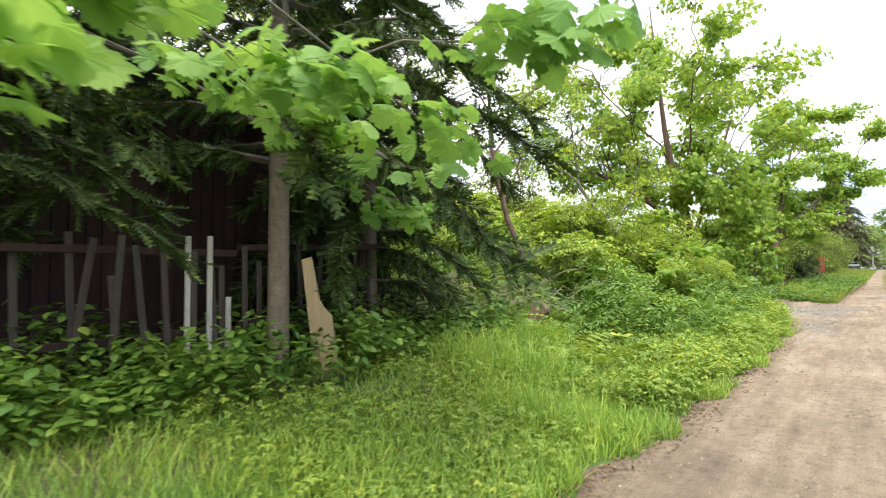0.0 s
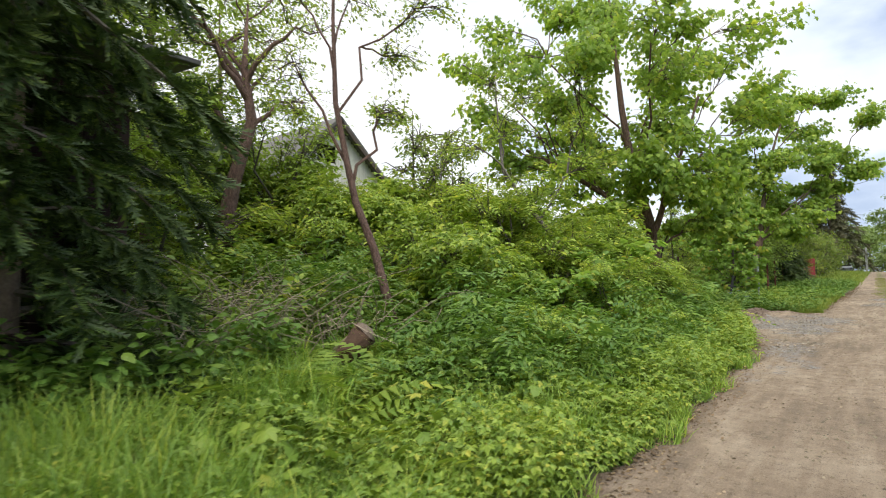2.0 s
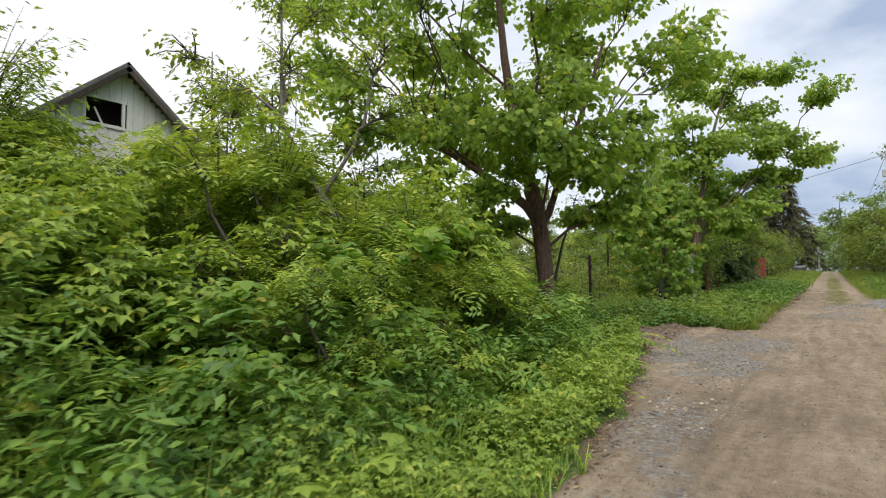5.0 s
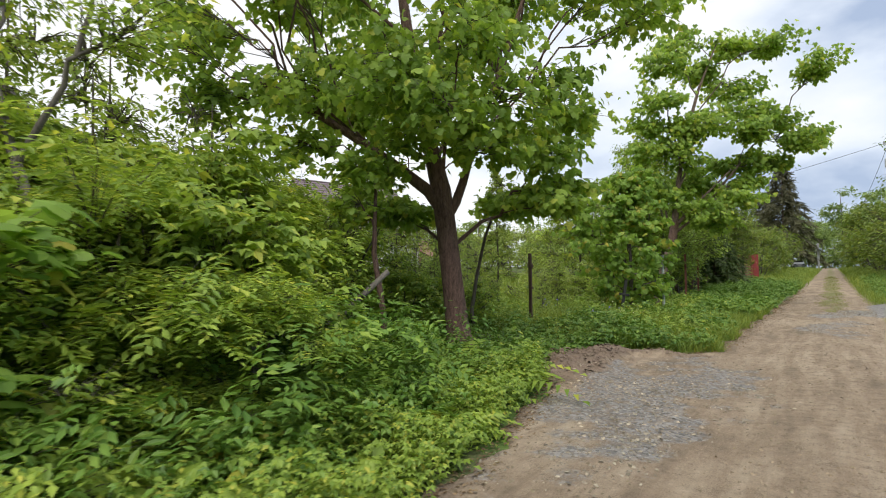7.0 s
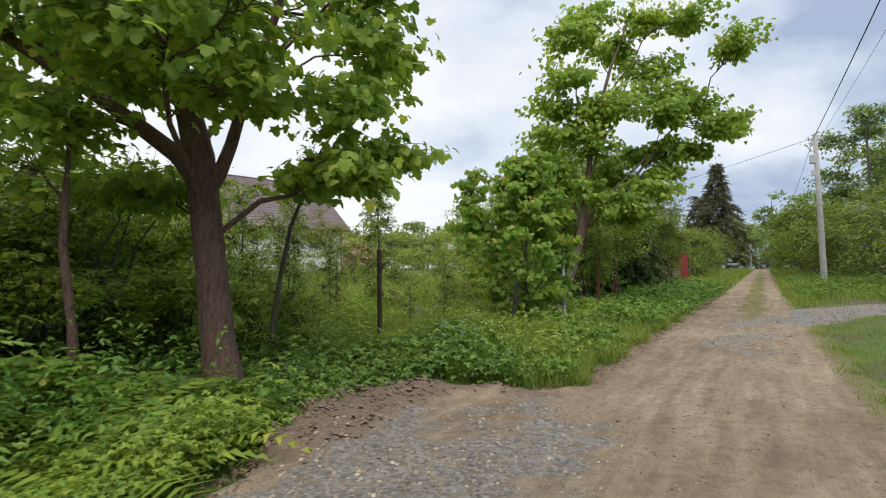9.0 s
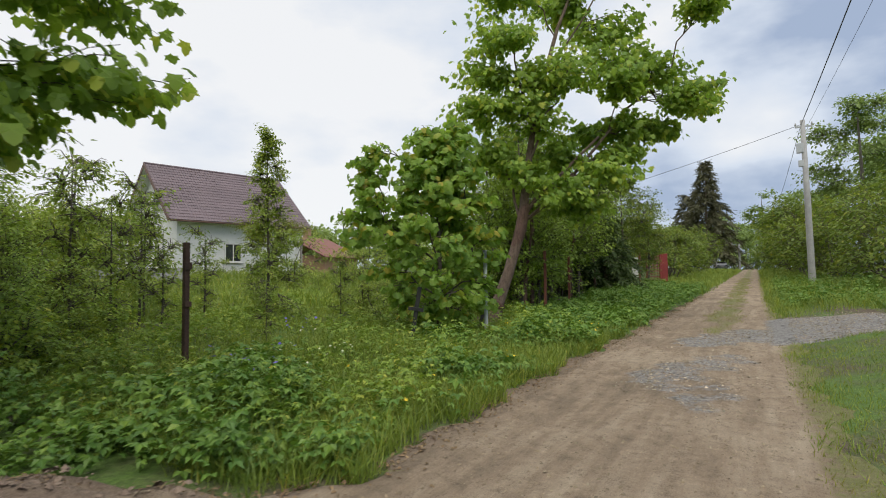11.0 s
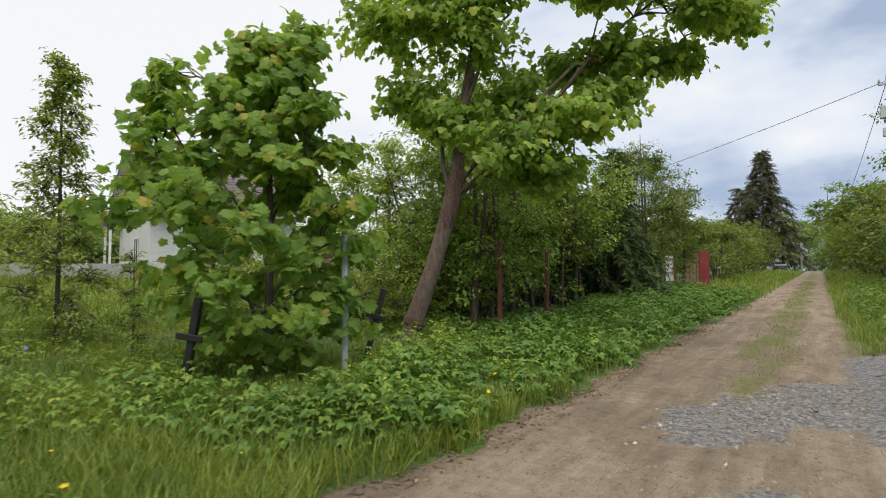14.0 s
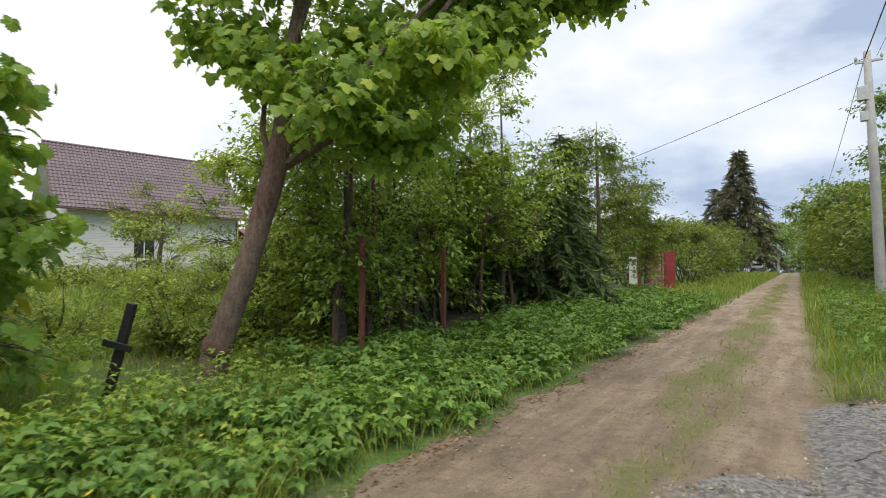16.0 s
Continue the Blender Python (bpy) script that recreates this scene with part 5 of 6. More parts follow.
def utility_pole():
    top = thing("utility_pole", "tall pale concrete utility pole with a meter box", "pole", tuple(POLE))
    bag = Bag()
    bag.tube([(0, 0, -0.2), (-0.06, 0, 4), (-0.14, 0, 8.1)], [0.16, 0.135, 0.10], 10)
    part("shaft", bag.mesh("shaft", CONCRETE, True), CONCRETE, top)
    part("meter_box", box((-0.42, -0.12, 6.55), (-0.14, 0.10, 7.0), 0.015), STEEL_GREY, top)
    part("meter_box", box((-0.36, -0.1, 5.9), (-0.13, 0.08, 6.2), 0.012), STEEL_GREY, top)
    part("bracket", box((-0.45, -0.03, 7.75), (0.25, 0.03, 7.83), 0.008), STEEL_GREY, top)
    for x in (-0.42, 0.22):
        ins = Bag()
        ins.tube([(x, 0, 7.83), (x, 0, 7.9), (x, 0, 7.98)], [0.03, 0.045, 0.02], 8)
        part("insulator", ins, CONCRETE, top)


utility_pole()


def wire(a, b, sag, r, label):
    t = np.linspace(0, 1, 25)[:, None]
    p = np.asarray(a, float) + (np.asarray(b, float) - np.asarray(a, float)) * t
    p[:, 2] -= sag * 4 * (t * (1 - t))[:, 0]
    bag = Bag()
    bag.tube(p, np.full(25, r), 5)
    tagged(new("overhead_wire", bag.mesh("overhead_wire", CABLE, True)), label, "cable")


HOOK = POLE + [-0.2, 0, 7.9]
wire(HOOK, (3.6, -6.0, 8.6), 0.5, 0.016, "thick black overhead cable along the road")
wire(HOOK + [0.3, 0, 0], (4.6, -6.0, 9.0), 0.6, 0.006, "thin overhead wire along the road")
wire(HOOK, (-31.0, 72.0, 6.8), 0.9, 0.012, "black cable crossing to the houses")
wire(HOOK, (2.9, 108.0, 8.6), 0.7, 0.012, "black cable running on along the road")


# ---- the abandoned white house with the open attic window ----
def attic_house():
    top = thing("attic_house", "abandoned white wooden house with grey roof above the thicket", "house", (-13.4, 15.0, 0.9))
    part("wall", box((-6.5, -1.95, 0), (-0.06, 1.95, 4.25)), PAINT_WHITE, top)
    y, k = -2.0, 0
    while y < 1.95:
        hi = 5.72 - abs(y + 0.07) * 0.86
        if not -0.80 < y + 0.07 < 0.10:
            part("plank", box((-0.05, y, 2.6), (-0.01 + 0.006 * (k % 2), y + 0.128, hi), 0.004), PAINT_WHITE, top)
        else:
            part("plank", box((-0.05, y, 2.6), (-0.01 + 0.006 * (k % 2), y + 0.128, 4.32), 0.004), PAINT_WHITE, top)
            part("plank", box((-0.05, y, 4.90), (-0.01 + 0.006 * (k % 2), y + 0.128, hi), 0.004), PAINT_WHITE, top)
        y, k = y + 0.132, k + 1
    # solid near-black block in place of the attic's inner shade
    part("attic_dark_block", box((-1.6, -0.80, 4.25), (-0.7, 0.2, 4.95)), UNLIT_INSIDE, top, "near-black block standing for the unlit attic behind the opening")
    frame_ = bmesh.new()
    for lo, hi in (((-0.02, -0.84, 4.25), (0.03, 0.06, 4.33)), ((-0.02, -0.84, 4.89), (0.03, 0.06, 4.96)), ((-0.02, -0.84, 4.33), (0.03, -0.77, 4.89)), ((-0.02, -0.01, 4.33), (0.03, 0.06, 4.89))):
        box(lo, hi, 0.004, frame_)
    win = part("window", frame_, PAINT_WHITE, top)
    part("broken_bar", box((-0.01, -0.5, 0), (0.015, -0.46, 0.62), 0.003, None, pose(0, 0.1, 4.32, 25)), PAINT_WHITE, win)
    for s in (-1, 1):
        slab = box((-6.8, -0.06, -0.02), (0.30, 2.75, 0.07), 0.01)
        slab.transform(pose(0, 0, 5.76, -41, 0, 0) if s > 0 else Matrix.Diagonal((1, -1, 1, 1)) @ pose(0, 0, 5.76, -41, 0, 0))
        bmesh.ops.recalc_face_normals(slab, faces=slab.faces)
        part("roof", slab, ROOF_GREY, top)
        verge = box((0.26, 0.0, -0.14), (0.32, 2.72, -0.02), 0.006)
        verge.transform(pose(0, 0, 5.76, -41, 0, 0) if s > 0 else Matrix.Diagonal((1, -1, 1, 1)) @ pose(0, 0, 5.76, -41, 0, 0))
        bmesh.ops.recalc_face_normals(verge, faces=verge.faces)
        part("bargeboard", verge, WOOD_OLD, top)
    annex = box((-6.6, 1.9, 0), (-0.4, 4.4, 3.6))
    part("annex_wall", annex, PAINT_WHITE, top)
    lean_to = box((-6.9, 0, 0), (0.2, 2.9, 0.08), 0.01)
    lean_to.transform(pose(0, 1.9, 4.15, -11, 0, 0))
    part("roof", lean_to, ROOF_GREY, top)


attic_house()


# ---- the white house with the purple tiled roof ----
def tiled_house():
    a = math.degrees(math.atan2(-2.4, 10.43))
    top = thing("tiled_house", "white-sided house with a purple metal tile roof", "house", (-36.74, 42.06, 1.5), a)
    L, W, E, R = 10.7, 4.35, 4.55, 8.40
    part("plinth", box((-W, 0.65, -0.5), (W, L - 0.3, 0.35)), CONCRETE, top)
    walls = bmesh.new()
    v = [walls.verts.new(p) for y in (0.75, L - 0.4) for p in ((-W, y, 0.35), (W, y, 0.35), (W, y, E), (0, y, R - 0.15), (-W, y, E))]
    walls.faces.new(v[0:5])
    walls.faces.new(v[5:10][::-1])
    for k in range(5):
        q = (k + 1) % 5
        walls.faces.new((v[k], v[k + 5], v[q + 5], v[q])[::-1])
    bmesh.ops.recalc_face_normals(walls, faces=walls.faces)
    part("wall", walls, SIDING, top)
    for k in range(27):
        z = 0.40 + k * 0.15
        part("siding_board", box((W, 0.75, z), (W + 0.022, L - 0.4, z + 0.124), 0.006), SIDING, top)
    for k in range(50):
        z = 0.40 + k * 0.15
        half = W if z < E else W * (R - 0.2 - z) / (R - 0.2 - E)
        if half > 0.2:
            part("siding_board", box((-half, 0.728, z), (half, 0.75, z + 0.124), 0.006), SIDING, top)
    tilt = math.degrees(math.atan2(R - 4.0, 5.05))
    slope = math.hypot(R - 4.0, 5.05)
    for s in (1, -1):
        m = pose(0, 0, R, 0, tilt, 0) if s > 0 else Matrix.Diagonal((-1, 1, 1, 1)) @ pose(0, 0, R, 0, tilt, 0)
        n = 19
        for k in range(n):
            course = bmesh.new()
            x0, x1 = slope * k / n, slope * (k + 1) / n + 0.02
            cols = np.linspace(0, L, 108)
            lo = [course.verts.new((x0, y, 0.02 + 0.018 * math.cos(y * 2 * math.pi / 0.2))) for y in cols]
            hi = [course.verts.new((x1, y, 0.05 + 0.018 * math.cos(y * 2 * math.pi / 0.2))) for y in cols]
            end = [course.verts.new((x1, y, -0.01)) for y in cols]
            for i in range(107):
                course.faces.new((lo[i], hi[i], hi[i + 1], lo[i + 1]))
                course.faces.new((hi[i], end[i], end[i + 1], hi[i + 1]))
            course.transform(m)
            bmesh.ops.recalc_face_normals(course, faces=course.faces)
            part("tile_course", course, ROOF_TILE, top)
        board = box((0, -0.03, -0.22), (slope, 0.0, 0.06), 0.005)
        board.transform(m)
        bmesh.ops.recalc_face_normals(board, faces=board.faces)
        part("bargeboard", board, FASCIA, top)
        soffit = box((0.1, 0.0, -0.10), (slope, L, -0.03))
        soffit.transform(m)
        bmesh.ops.recalc_face_normals(soffit, faces=soffit.faces)
        part("soffit", soffit, SIDING, top)
    ridge = Bag()
    ridge.tube([(0, -0.02, R + 0.03), (0, L / 2, R + 0.03), (0, L + 0.02, R + 0.03)], [0.09] * 3, 8)
    part("ridge_cap", ridge, ROOF_TILE, top)

    def window_(x, y, z, w, h, face):
        m = pose(x, y, z) if face == "gable" else pose(x, y, z, 0, 0, 90)
        win = part("window", box((-w / 2, -0.02, -h / 2), (w / 2, 0.02, h / 2), 0, None, m), GLASS, top)
        fr = bmesh.new()
        for lo, hi in (((-w / 2 - 0.09, -0.05, -h / 2 - 0.09), (w / 2 + 0.09, 0.0, -h / 2)), ((-w / 2 - 0.09, -0.05, h / 2), (w / 2 + 0.09, 0.0, h / 2 + 0.09)), ((-w / 2 - 0.09, -0.05, -h / 2), (-w / 2, 0, h / 2)),
                       ((w / 2, -0.05, -h / 2), (w / 2 + 0.09, 0, h / 2)), ((-0.03, -0.045, -h / 2), (0.03, 0, h / 2))):
            box(lo, hi, 0.006, fr, m)
        part("frame", fr, PAINT_WHITE, win)
        part("sill", box((-w / 2 - 0.14, -0.12, -h / 2 - 0.13), (w / 2 + 0.14, 0.0, -h / 2 - 0.09), 0.005, None, m), PAINT_WHITE, win)

    window_(0.55, 0.70, 5.35, 1.2, 1.25, "gable")
    window_(0.9, 0.70, 1.75, 1.0, 1.5, "gable")
    for y in (4.6,):
        window_(W + 0.05, y, 1.9, 1.1, 1.2, "side")
    part("gutter", box((5.02, 0, 3.88), (5.12, L, 3.98), 0.02), FASCIA, top)
    part("downpipe", box((W + 0.05, L - 0.6, 0.3), (W + 0.13, L - 0.52, 3.9), 0.02), FASCIA, top)
    part("porch", box((-W - 1.2, -0.2, 3.7), (-W + 1.2, 0.70, 4.15), 0.02), FASCIA, top, "brown boarded porch")
    for x in (-W - 0.9, -W + 0.9):
        part("porch_post", box((x - 0.07, -0.1, -0.2), (x + 0.07, 0.05, 3.7), 0.01), PAINT_WHITE, top)


tiled_house()


def garden_wall():
    top = thing("concrete_wall", "low grey concrete wall at the edge of the plot", "wall", (-25.0, 37.6, 0.9), 30)
    part("block", box((-9.5, -0.12, 0), (0.0, 0.12, 1.3), 0.02), CONCRETE, top)


garden_wall()


def red_roof_house():
    top = thing("far_house", "distant low house with a red roof", "house", (-38.0, 59.6, 1.0), 10)
    part("wall", box((-4, -3, 0), (4, 3, 2.6)), BRICK_TAN, top)
    for s in (1, -1):
        r = box((0, -3.6, 0), (4.9, 3.6, 0.1), 0.02)
        r.transform(pose(0, 0, 4.5, 0, 26, 0) if s > 0 else Matrix.Diagonal((-1, 1, 1, 1)) @ pose(0, 0, 4.5, 0, 26, 0))
        bmesh.ops.recalc_face_normals(r, faces=r.faces)
        part("roof", r, RED_ROOF, top)
    part("chimney", box((-0.3, -0.3, 4.0), (0.3, 0.3, 5.4), 0.02), BRICK_TAN, top)
    w = part("window", box((4.0, -0.6, 1.0), (4.03, 0.6, 2.0)), GLASS, top)
    part("frame", box((4.0, -0.75, 0.9), (4.02, -0.61, 2.1)), PAINT_WHITE, w)


red_roof_house()


def parked_car():
    top = thing("parked_car", "small silver car parked at the far end", "car", (-4.3, 128, 1.97), 8)
    prof = [(-2.0, 0.35), (-2.05, 0.75), (-1.75, 0.95), (-1.0, 1.0), (-0.4, 1.42), (0.9, 1.45), (1.55, 1.05), (2.0, 0.95), (2.05, 0.4)]
    bm = bmesh.new()
    a = [bm.verts.new((-0.82, y, z)) for y, z in prof]
    b = [bm.verts.new((0.82, y, z)) for y, z in prof]
    bm.faces.new(a)
    bm.faces.new(b[::-1])
    for k in range(len(prof)):
        q = (k + 1) % len(prof)
        bm.faces.new((a[k], b[k], b[q], a[q]))
    bmesh.ops.recalc_face_normals(bm, faces=bm.faces)
    bmesh.ops.bevel(bm, geom=bm.edges[:], offset=0.06, segments=2, affect="EDGES")
    part("body", bm, CAR_PAINT, top)
    part("windscreen", box((-0.68, -0.96, 1.03), (0.68, -0.90, 1.38), 0.01, None, pose(0, 0.18, 0.06, 0, 0, 0)), GLASS, top)
    part("number_plate", box((-0.26, -2.09, 0.5), (0.26, -2.06, 0.62)), PAINT_WHITE, top)
    for x in (-0.6, 0.6):
        part("headlight", box((x - 0.16, -2.07, 0.68), (x + 0.16, -2.0, 0.82), 0.02), GLASS, top)
    for x in (-0.8, 0.8):
        for y in (-1.3, 1.3):
            bag = Bag()
            bag.tube([(x - 0.1, y, 0.31), (x, y, 0.31), (x + 0.1, y, 0.31)], [0.29, 0.31, 0.29], 14)
            wheel = part("wheel", bag, RUBBER, top)
            rim = Bag()
            rim.tube([(x - 0.11, y, 0.31), (x + 0.11, y, 0.31)], [0.18, 0.18], 12)
            part("rim", rim, STEEL_GREY, wheel)


parked_car()
top = thing("white_post", "white painted post beside the far road", "post", (-1.15, 120, 1.9))
part("shaft", box((-0.15, -0.15, 0), (0.15, 0.15, 4.2), 0.03), CONCRETE, top)


# ---- grass, herbs, ferns, flowers, stones ----
def scatter(n, x0, x1, y0, y1, keep=None):
    x, y = rng.uniform(x0, x1, n), rng.uniform(y0, y1, n)
    if keep is not None:
        k = rng.random(n) < keep(x, y)
        x, y = x[k], y[k]
    k = np.hypot(x + 4.4, y - 7.6) > 0.35
    x, y = x[k], y[k]
    return np.stack([x, y, gz(x, y)], -1)


def patchy(x, y, s=1.0, o=0.0):
    return 0.5 + 0.25 * np.sin(1.3 * s * x + 0.9 * s * y + o) + 0.25 * np.sin(2.1 * s * y - 1.2 * s * x + 2 * o)


def off_road(x, y, margin=0.0):
    return ((x < left_edge(y) + lip(y, 0) - margin) | (x > right_edge(y) + lip(y, 2) + margin)) & (driveway(x, y) < 0.4)


def grass(name, label, at, tall, wide, material=GRASS, bend_=0.5):
    bag = Bag()
    k = len(at)
    h = tall * rng.uniform(0.45, 1.25, k)
    bag.many(BLADE, at - [0, 0, 0.015], turns(rng.uniform(0, 6.28, k), rng.normal(-0.15, bend_ * 0.5, k), rng.normal(0, bend_ * 0.4, k)), np.stack([wide * rng.uniform(0.6, 1.3, k), h, h], -1))
    return stuff(name, bag, material, label, "grass")


CLEAR = [(-4.35, 7.5, 0.6), (-3.85, 7.1, 0.35), (-5.2, 20.3, 0.75), (-4.75, 32.5, 0.55), (-3.8, 30.1, 0.3), (-4.6, 31.4, 0.35), (-4.6, 28.5, 0.35), (-4.5, 3.5, 0.35), (-4.7, 3.0, 0.3)]


def herbs(name, label, at, tall, size, material, shape=HERB_LEAF, per=6, category="weeds"):
    """Leafy plants: leaves in tiers round a stem."""
    for cx, cy, r in CLEAR:
        at = at[np.hypot(at[:, 0] - cx, at[:, 1] - cy) > r]
    bag, k = Bag(), len(at)
    h = tall * rng.uniform(0.5, 1.2, k) * (0.45 + 1.1 * patchy(at[:, 0], at[:, 1], 1.9, 0.8))
    for j in range(per):
        a = rng.uniform(0, 6.28, k)
        r = size * rng.uniform(0.1, 0.9, k)
        p = at + np.stack([np.cos(a) * r, np.sin(a) * r, h * ((j + 1) / per) ** 0.6], -1)
        bag.many(shape, p, turns(a - np.pi / 2, rng.normal(-0.25, 0.3, k), rng.normal(0, 0.3, k)), size * rng.uniform(0.7, 1.25, k))
    return stuff(name, bag, material, label, category)


verge = scatter(210000, -5.2, -1.2, -2, 14, lambda x, y: off_road(x, y) * (0.35 + 0.65 * patchy(x, y)) * np.clip(1.25 + 0.25 * x, 0.2, 1) * np.clip(1.25 - y / 20, 0.3, 1) * np.where((y > 7.5) & (x < -2.3), 0.3, 1.0))
grass("verge_grass", "bright green grass on the road verge", verge, 0.20, 0.009)
grass("dry_verge_grass", "straw-coloured dry blades among the verge grass", scatter(9000, -5.0, -1.4, -1.5, 8, lambda x, y: off_road(x, y) * smooth(patchy(x, y, 1.9, 3.0), 0.35, 0.7)), 0.13, 0.007, GRASS_DRY, 0.9)
grass("tall_grass", "tall fresh grass tufts at the foot of the bank", scatter(26000, -4.8, -1.7, 4.0, 12.5, lambda x, y: off_road(x, y, 0.2) * smooth(patchy(x, y, 1.7, 1.0), 0.45, 0.7)), 0.46, 0.009)
grass("meadow_grass", "tall meadow grass on the open plot", scatter(110000, -15, -1.2, 22.3, 37, lambda x, y: off_road(x, y, 0.02) * (0.25 + 0.75 * patchy(x, y, 0.8, 0.5)) * np.clip(1.3 + x / 14, 0.15, 1)), 0.27, 0.010, MEADOW)
grass("near_meadow_grass", "dense grass beside the dirt road", scatter(60000, -6.5, -1.2, 22.4, 31, lambda x, y: off_road(x, y, 0.02) * np.clip(1.5 + x / 5, 0.2, 1)), 0.26, 0.009, MEADOW)
grass("far_meadow_grass", "meadow grass towards the white house", scatter(26000, -34, -10, 22, 48), 0.55, 0.035, MEADOW)
grass("right_verge_grass", "grass on the verge beside the utility pole", scatter(60000, 1.2, 9, 33.5, 56, lambda x, y: off_road(x, y, -0.1) * (0.4 + 0.6 * patchy(x, y))), 0.30, 0.012, MEADOW)
grass("right_turf", "short mossy turf between the road and the side drive", scatter(42000, 1.3, 6, 22, 35, lambda x, y: off_road(x, y, -0.15) * (0.35 + 0.65 * patchy(x, y, 2.0)) * (y < 34.4 + 0.72 * (x - 1.5))), 0.085, 0.008, MEADOW, 0.9)
grass("near_right_grass", "grass on the far verge of the road", scatter(24000, 2.0, 9, -4, 22, lambda x, y: off_road(x, y)), 0.25, 0.014)
grass("far_verge_grass", "grass along both sides of the far road", scatter(30000, -5, 5, 45, 110, lambda x, y: off_road(x, y)), 0.40, 0.03, MEADOW)
strip = scatter(60000, -0.2, 2.0, 24, 70, lambda x, y: (turf_cover(x, y) > 0.3) * (0.25 + 0.75 * patchy(x, y, 2.2)))
strip[:, 2] = road_top(strip[:, 0], strip[:, 1])
grass("strip_grass", "short mossy grass between the wheel tracks", strip, 0.055, 0.007, MOSS, 1.0)

herbs("verge_weeds", "low broad-leaved weeds on the verge", scatter(7500, -4.9, -1.4, -1, 15, lambda x, y: off_road(x, y, 0.1) * smooth(patchy(x, y, 1.1, 2.0), 0.12, 0.6)), 0.19, 0.06, LEAF_HERB, shape=TREFOIL)
herbs("fence_weeds", "dark green goutweed along the picket fence", scatter(2600, -5.9, -4.0, -2.5, 7.5), 0.50, 0.10, LEAF_BED)
edge_y = rng.uniform(5, 19.5, 3900)
edge_x = left_edge(edge_y) - np.abs(rng.normal(0.15, 0.65, 3900)) - 0.05
herbs("roadside_weeds", "bright green leafy weeds along the road edge", np.stack([edge_x, edge_y, gz(edge_x, edge_y)], -1), 0.34, 0.07, LEAF_HERB, shape=TREFOIL, per=8)
herbs("bank_weeds", "leafy undergrowth covering the bank", scatter(5600, -9.5, -2.2, 7.0, 22.4, lambda x, y: off_road(x, y, 0.3) * (0.35 + 0.65 * patchy(x, y, 2.4, 1)) * np.where(y > 17.3, 0.3, 1.0)), 0.45, 0.10, LEAF_BED, shape=TREFOIL, per=8)
herbs("tall_nettles", "tall dark nettle stems on the bank", scatter(2600, -8.5, -2.3, 7.0, 20.0, lambda x, y: off_road(x, y, 0.75) * smooth(patchy(x, y, 1.5, 3), 0.35, 0.65)), 0.75, 0.085, LEAF_BED, shape=OVAL_LEAF, per=12, category="nettles")
herbs("slope_herbs", "bright green nettles and goutweed on the open slope", scatter(1500, -9.2, -5.2, 6.6, 11.0), 0.62, 0.12, LEAF_HERB, shape=HERB_LEAF, per=9)
herbs("bank_saplings", "light green compound-leaved shoots on the bank", scatter(640, -7.5, -2.3, 8.0, 18.0, lambda x, y: off_road(x, y, 0.7)), 0.85, 0.22, LEAF_BED, shape=PINNATE_LEAF, per=8, category="shoots")
herbs("heap_weeds", "green weeds and ferns beside the dirt heap", scatter(620, -6.5, -3.0, 18.6, 22.5, lambda x, y: off_road(x, y, 0.05)), 0.24, 0.11, LEAF_BED, shape=TREFOIL, per=7)
herbs("broad_weeds", "broad pale green leaves at the foot of the bank", scatter(330, -4.6, -1.9, 5.5, 20.5, lambda x, y: off_road(x, y, 0.35)), 0.35, 0.15, LEAF_HERB, shape=MAPLE_LEAF, per=5)
bed = scatter(7500, -4.6, -0.9, 22.3, 50, lambda x, y: off_road(x, y, 0.22) * np.where((y > 28.4) & (y < 33.5) & (x < -3.0), 0.08, 1.0) * np.where(y < 24.6, smooth(patchy(x, y, 0.9, 0.3), 0.0, 0.3), np.where(y < 28.6, smooth(patchy(x, y, 0.9, 0.6), 0.55, 0.7) * 0.8, 1.0)))
herbs("raspberry_bed", "dense dark green raspberry bed along the road", bed, 0.31, 0.125, LEAF_BED, shape=TREFOIL, per=7, category="raspberry bed")
herbs("right_weeds", "leafy weeds on the verge beside the pole", scatter(2600, 1.7, 9, 34, 56, lambda x, y: off_road(x, y, 0.15) * (y > 33.5 + 0.72 * (x - 1.5)) * smooth(patchy(x, y), 0.2, 0.6)), 0.4, 0.12, LEAF_BED, shape=TREFOIL)
herbs("meadow_herbs", "leafy herbs in the meadow", scatter(10500, -14, -1.6, 22.6, 36, lambda x, y: off_road(x, y, 0.3) * smooth(patchy(x, y, 1.2, 4), 0.4, 0.8)), 0.36, 0.085, LEAF_HERB, shape=TREFOIL)


def ferns(name, label, at, small, large):
    bag = Bag()
    for p in at:
        n = int(rng.integers(5, 9))
        bag.many(FROND, np.repeat(p[None] - [0, 0, 0.02], n, 0), turns(np.arange(n) * 6.28 / n + rng.normal(0, 0.25, n), rng.normal(0.15, 0.15, n), rng.normal(0, 0.15, n)), rng.uniform(small, large) * rng.uniform(0.8, 1.1, n))
    stuff(name, bag, LEAF_HERB, label, "ferns")


grass("log_grass", "low grass round the rotten log", scatter(9000, -5.6, -2.9, 6.2, 8.9), 0.20, 0.010)
ferns("ferns", "feathery green ferns on the bank", scatter(420, -5.2, -2.0, 6.2, 20.3, lambda x, y: off_road(x, y, 0.35)), 0.4, 0.75)
ferns("tall_ferns", "tall fresh green ferns at the foot of the big maple", scatter(80, -5.4, -2.5, 16.6, 20.3, lambda x, y: off_road(x, y, 0.4)), 0.65, 0.95)
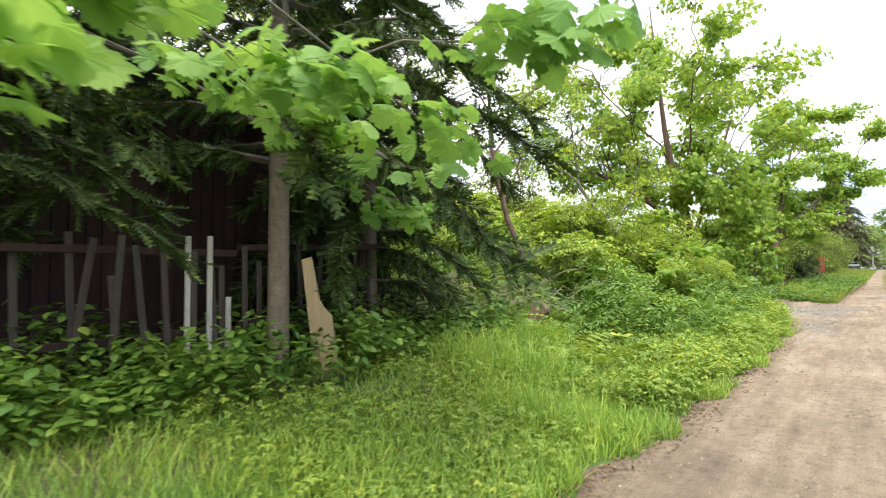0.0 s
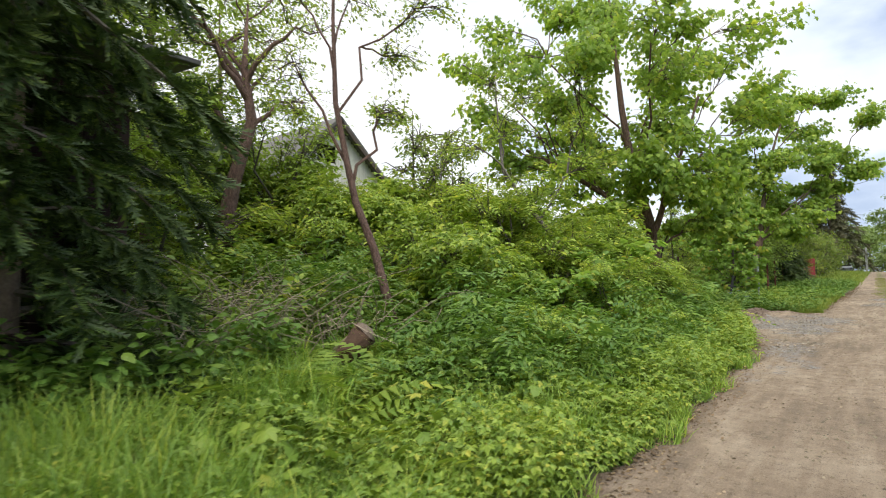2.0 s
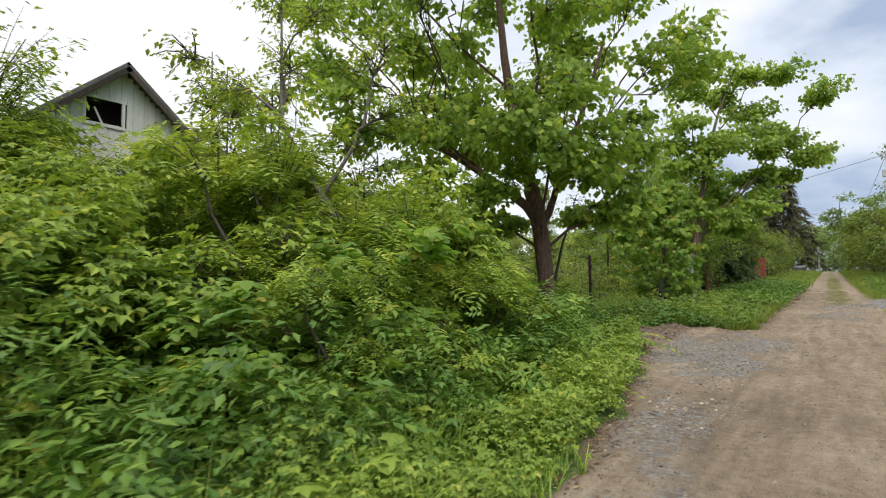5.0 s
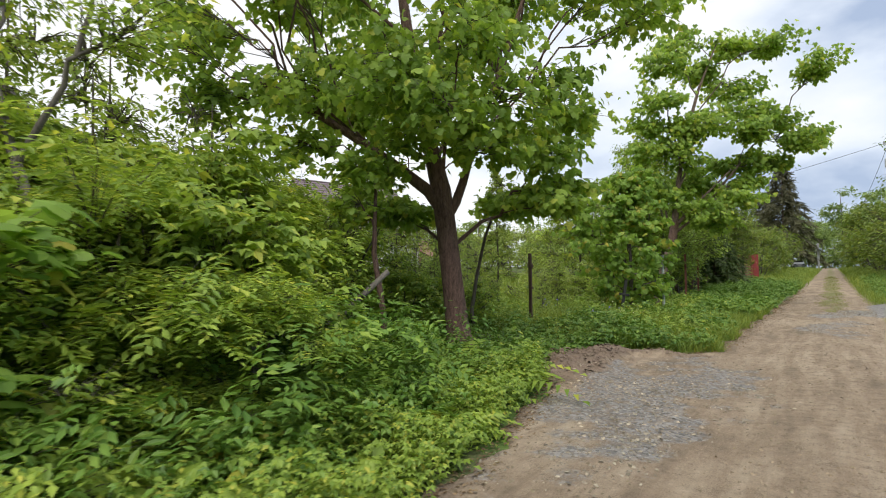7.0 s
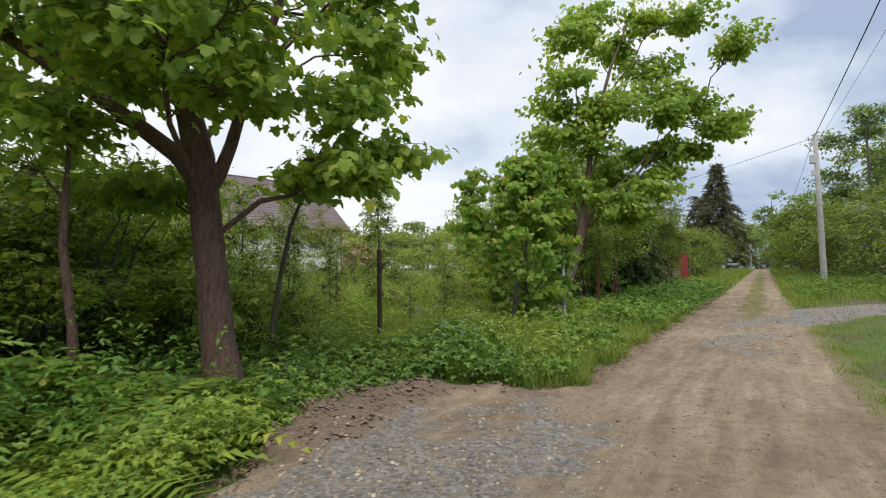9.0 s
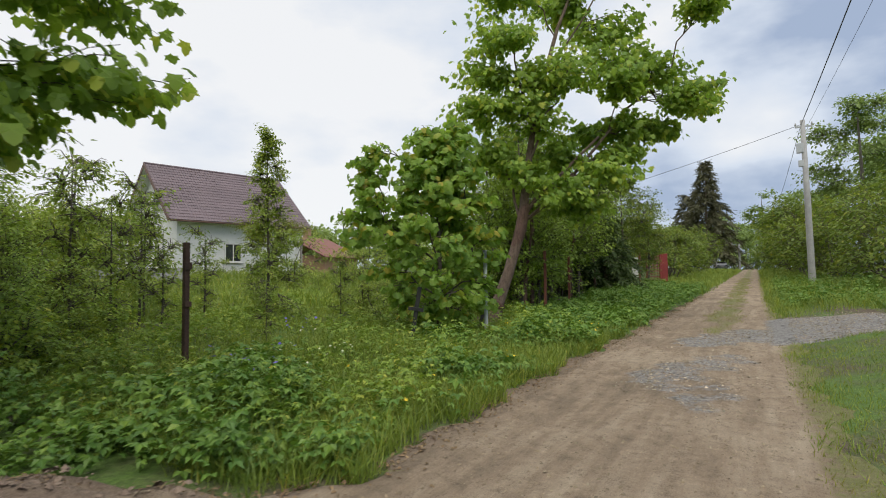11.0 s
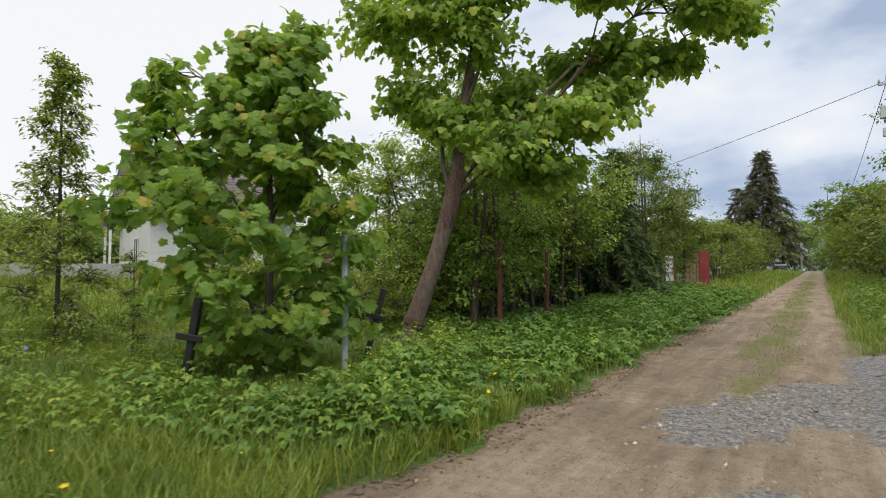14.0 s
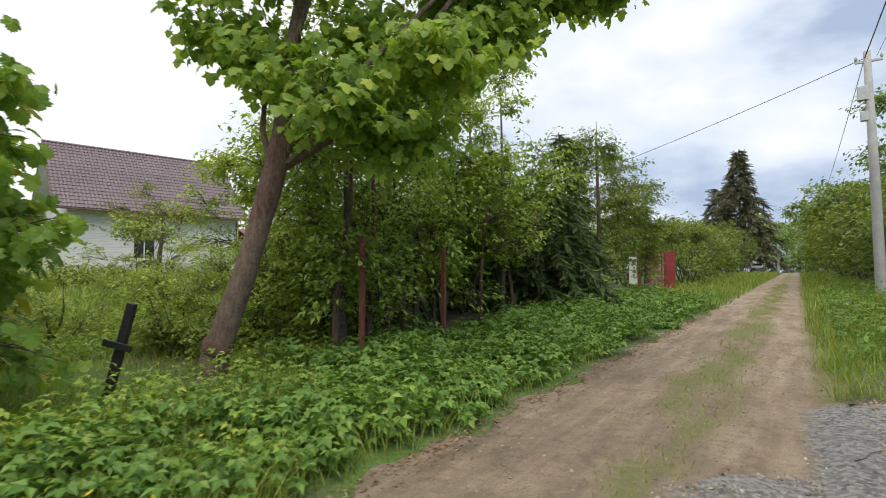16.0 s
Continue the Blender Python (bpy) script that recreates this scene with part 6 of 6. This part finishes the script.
ferns("log_ferns", "light green ferns round the rotten log", scatter(46, -4.6, -2.6, 6.8, 10.2, lambda x, y: off_road(x, y, 0.7)), 0.6, 0.9)


def brush():
    bag = Bag()
    for k in range(280):
        a = np.array([rng.uniform(-6.9, -4.4), rng.uniform(5.9, 8.7), 0])
        a[2] = float(gz(a[0], a[1])) + rng.uniform(0.05, 0.45)
        d = rng.normal(0, 1, 3) * [0.5, 0.6, 0.22] + [0.1, 0.1, 0.3]
        bag.tube(bend(a, a + d, 0.12, 4, 0.06), [0.007, 0.006, 0.005, 0.002], 3)
    stuff("brushwood", bag, DEAD_STEM, "pale dry stems and brushwood on the bank", "brushwood")


brush()


def flowers(name, label, at, lift, size, material):
    bag = Bag()
    k = len(at)
    bag.many(PETALS, at + np.stack([np.zeros(k), np.zeros(k), lift * rng.uniform(0.7, 1.2, k)], -1), turns(rng.uniform(0, 6.28, k), rng.normal(0, 0.4, k), rng.normal(0, 0.4, k)), size * rng.uniform(0.7, 1.2, k))
    stuff(name, bag, material, label, "flowers")


flowers("yellow_flowers", "small yellow dandelion flowers in the grass", scatter(46, -3.6, -1.4, 23.2, 31, lambda x, y: off_road(x, y, 0.2)), 0.26, 0.045, FLOWER_YELLOW)
flowers("blue_flowers", "blue cornflowers in the meadow", np.concatenate([scatter(16, -3.9, -3.2, 23.4, 24.4), scatter(14, -6.6, -6.0, 27.0, 27.8)]), 0.42, 0.055, FLOWER_BLUE)
flowers("white_flowers", "white umbel flowers in the meadow", scatter(24, -4.2, -3.0, 24.2, 25.4), 0.50, 0.035, FLOWER_WHITE)


def stones(name, label, n, x0, x1, y0, y1, keep, small, large, material, surface=None, category="gravel"):
    x, y = rng.uniform(x0, x1, n), rng.uniform(y0, y1, n)
    k = rng.random(n) < keep(x, y)
    x, y = x[k], y[k]
    z = (surface or road_top)(x, y)
    m = len(x)
    s = small + (large - small) * rng.random(m) ** 2.5
    bag = Bag()
    bag.many(STONE, np.stack([x, y, z + 0.0], -1), turns(rng.uniform(0, 6.28, m), rng.normal(0, 0.35, m), rng.normal(0, 0.35, m)), np.stack([s, s * rng.uniform(0.6, 1, m), s * rng.uniform(0.5, 0.9, m)], -1))
    stuff(name, bag, material, label, category)


stones("gravel_patch", "loose grey crushed stone on the road", 62000, -3.0, 2.2, 14, 33.5, lambda x, y: (gravel_cover(x, y) > 0.1) * np.minimum(1, 1.25 * gravel_cover(x, y)) * (0.62 + 0.38 * np.sin(2.3 * x + 1.7 * y) * np.sin(3.7 * x - 1.1 * y)) * (~off_road(x, y)), 0.018, 0.058, STONE_GREY)
stones("drive_gravel", "grey crushed stone on the side drive", 22000, 1.6, 8, 30, 43, lambda x, y: (driveway(x, y) > 0.5) * 1.0, 0.025, 0.06, STONE_GREY, lambda x, y: gz(x, y) + 0.04)
stones("road_pebbles", "scattered pebbles on the dirt road", 46000, -2.4, 2.2, 1, 40, lambda x, y: (~off_road(x, y, -0.1)) * (0.3 + 0.7 * patchy(x, y, 2.5)), 0.010, 0.042, STONE_BROWN)
stones("soil_clods", "dark clods of dug soil at the verge", 5200, -3.5, -1.3, 18.8, 22.3, lambda x, y: loam_cover(x, y) * (~off_road(x, y, 0.1)), 0.015, 0.085, SOIL_CLOD, None, "soil")


def litter():
    y = rng.uniform(2, 45, 5000)
    x = left_edge(y) + np.abs(rng.normal(0, 0.16, 5000)) - 0.05
    at = np.stack([x, y, road_top(x, y) + 0.008], -1)
    bag = Bag()
    leaves(bag, OVAL_LEAF, at, 0.045, 0.0, 0.25)
    stuff("leaf_litter", bag, LITTER, "dry brown leaves along the road edge", "leaf litter")


litter()
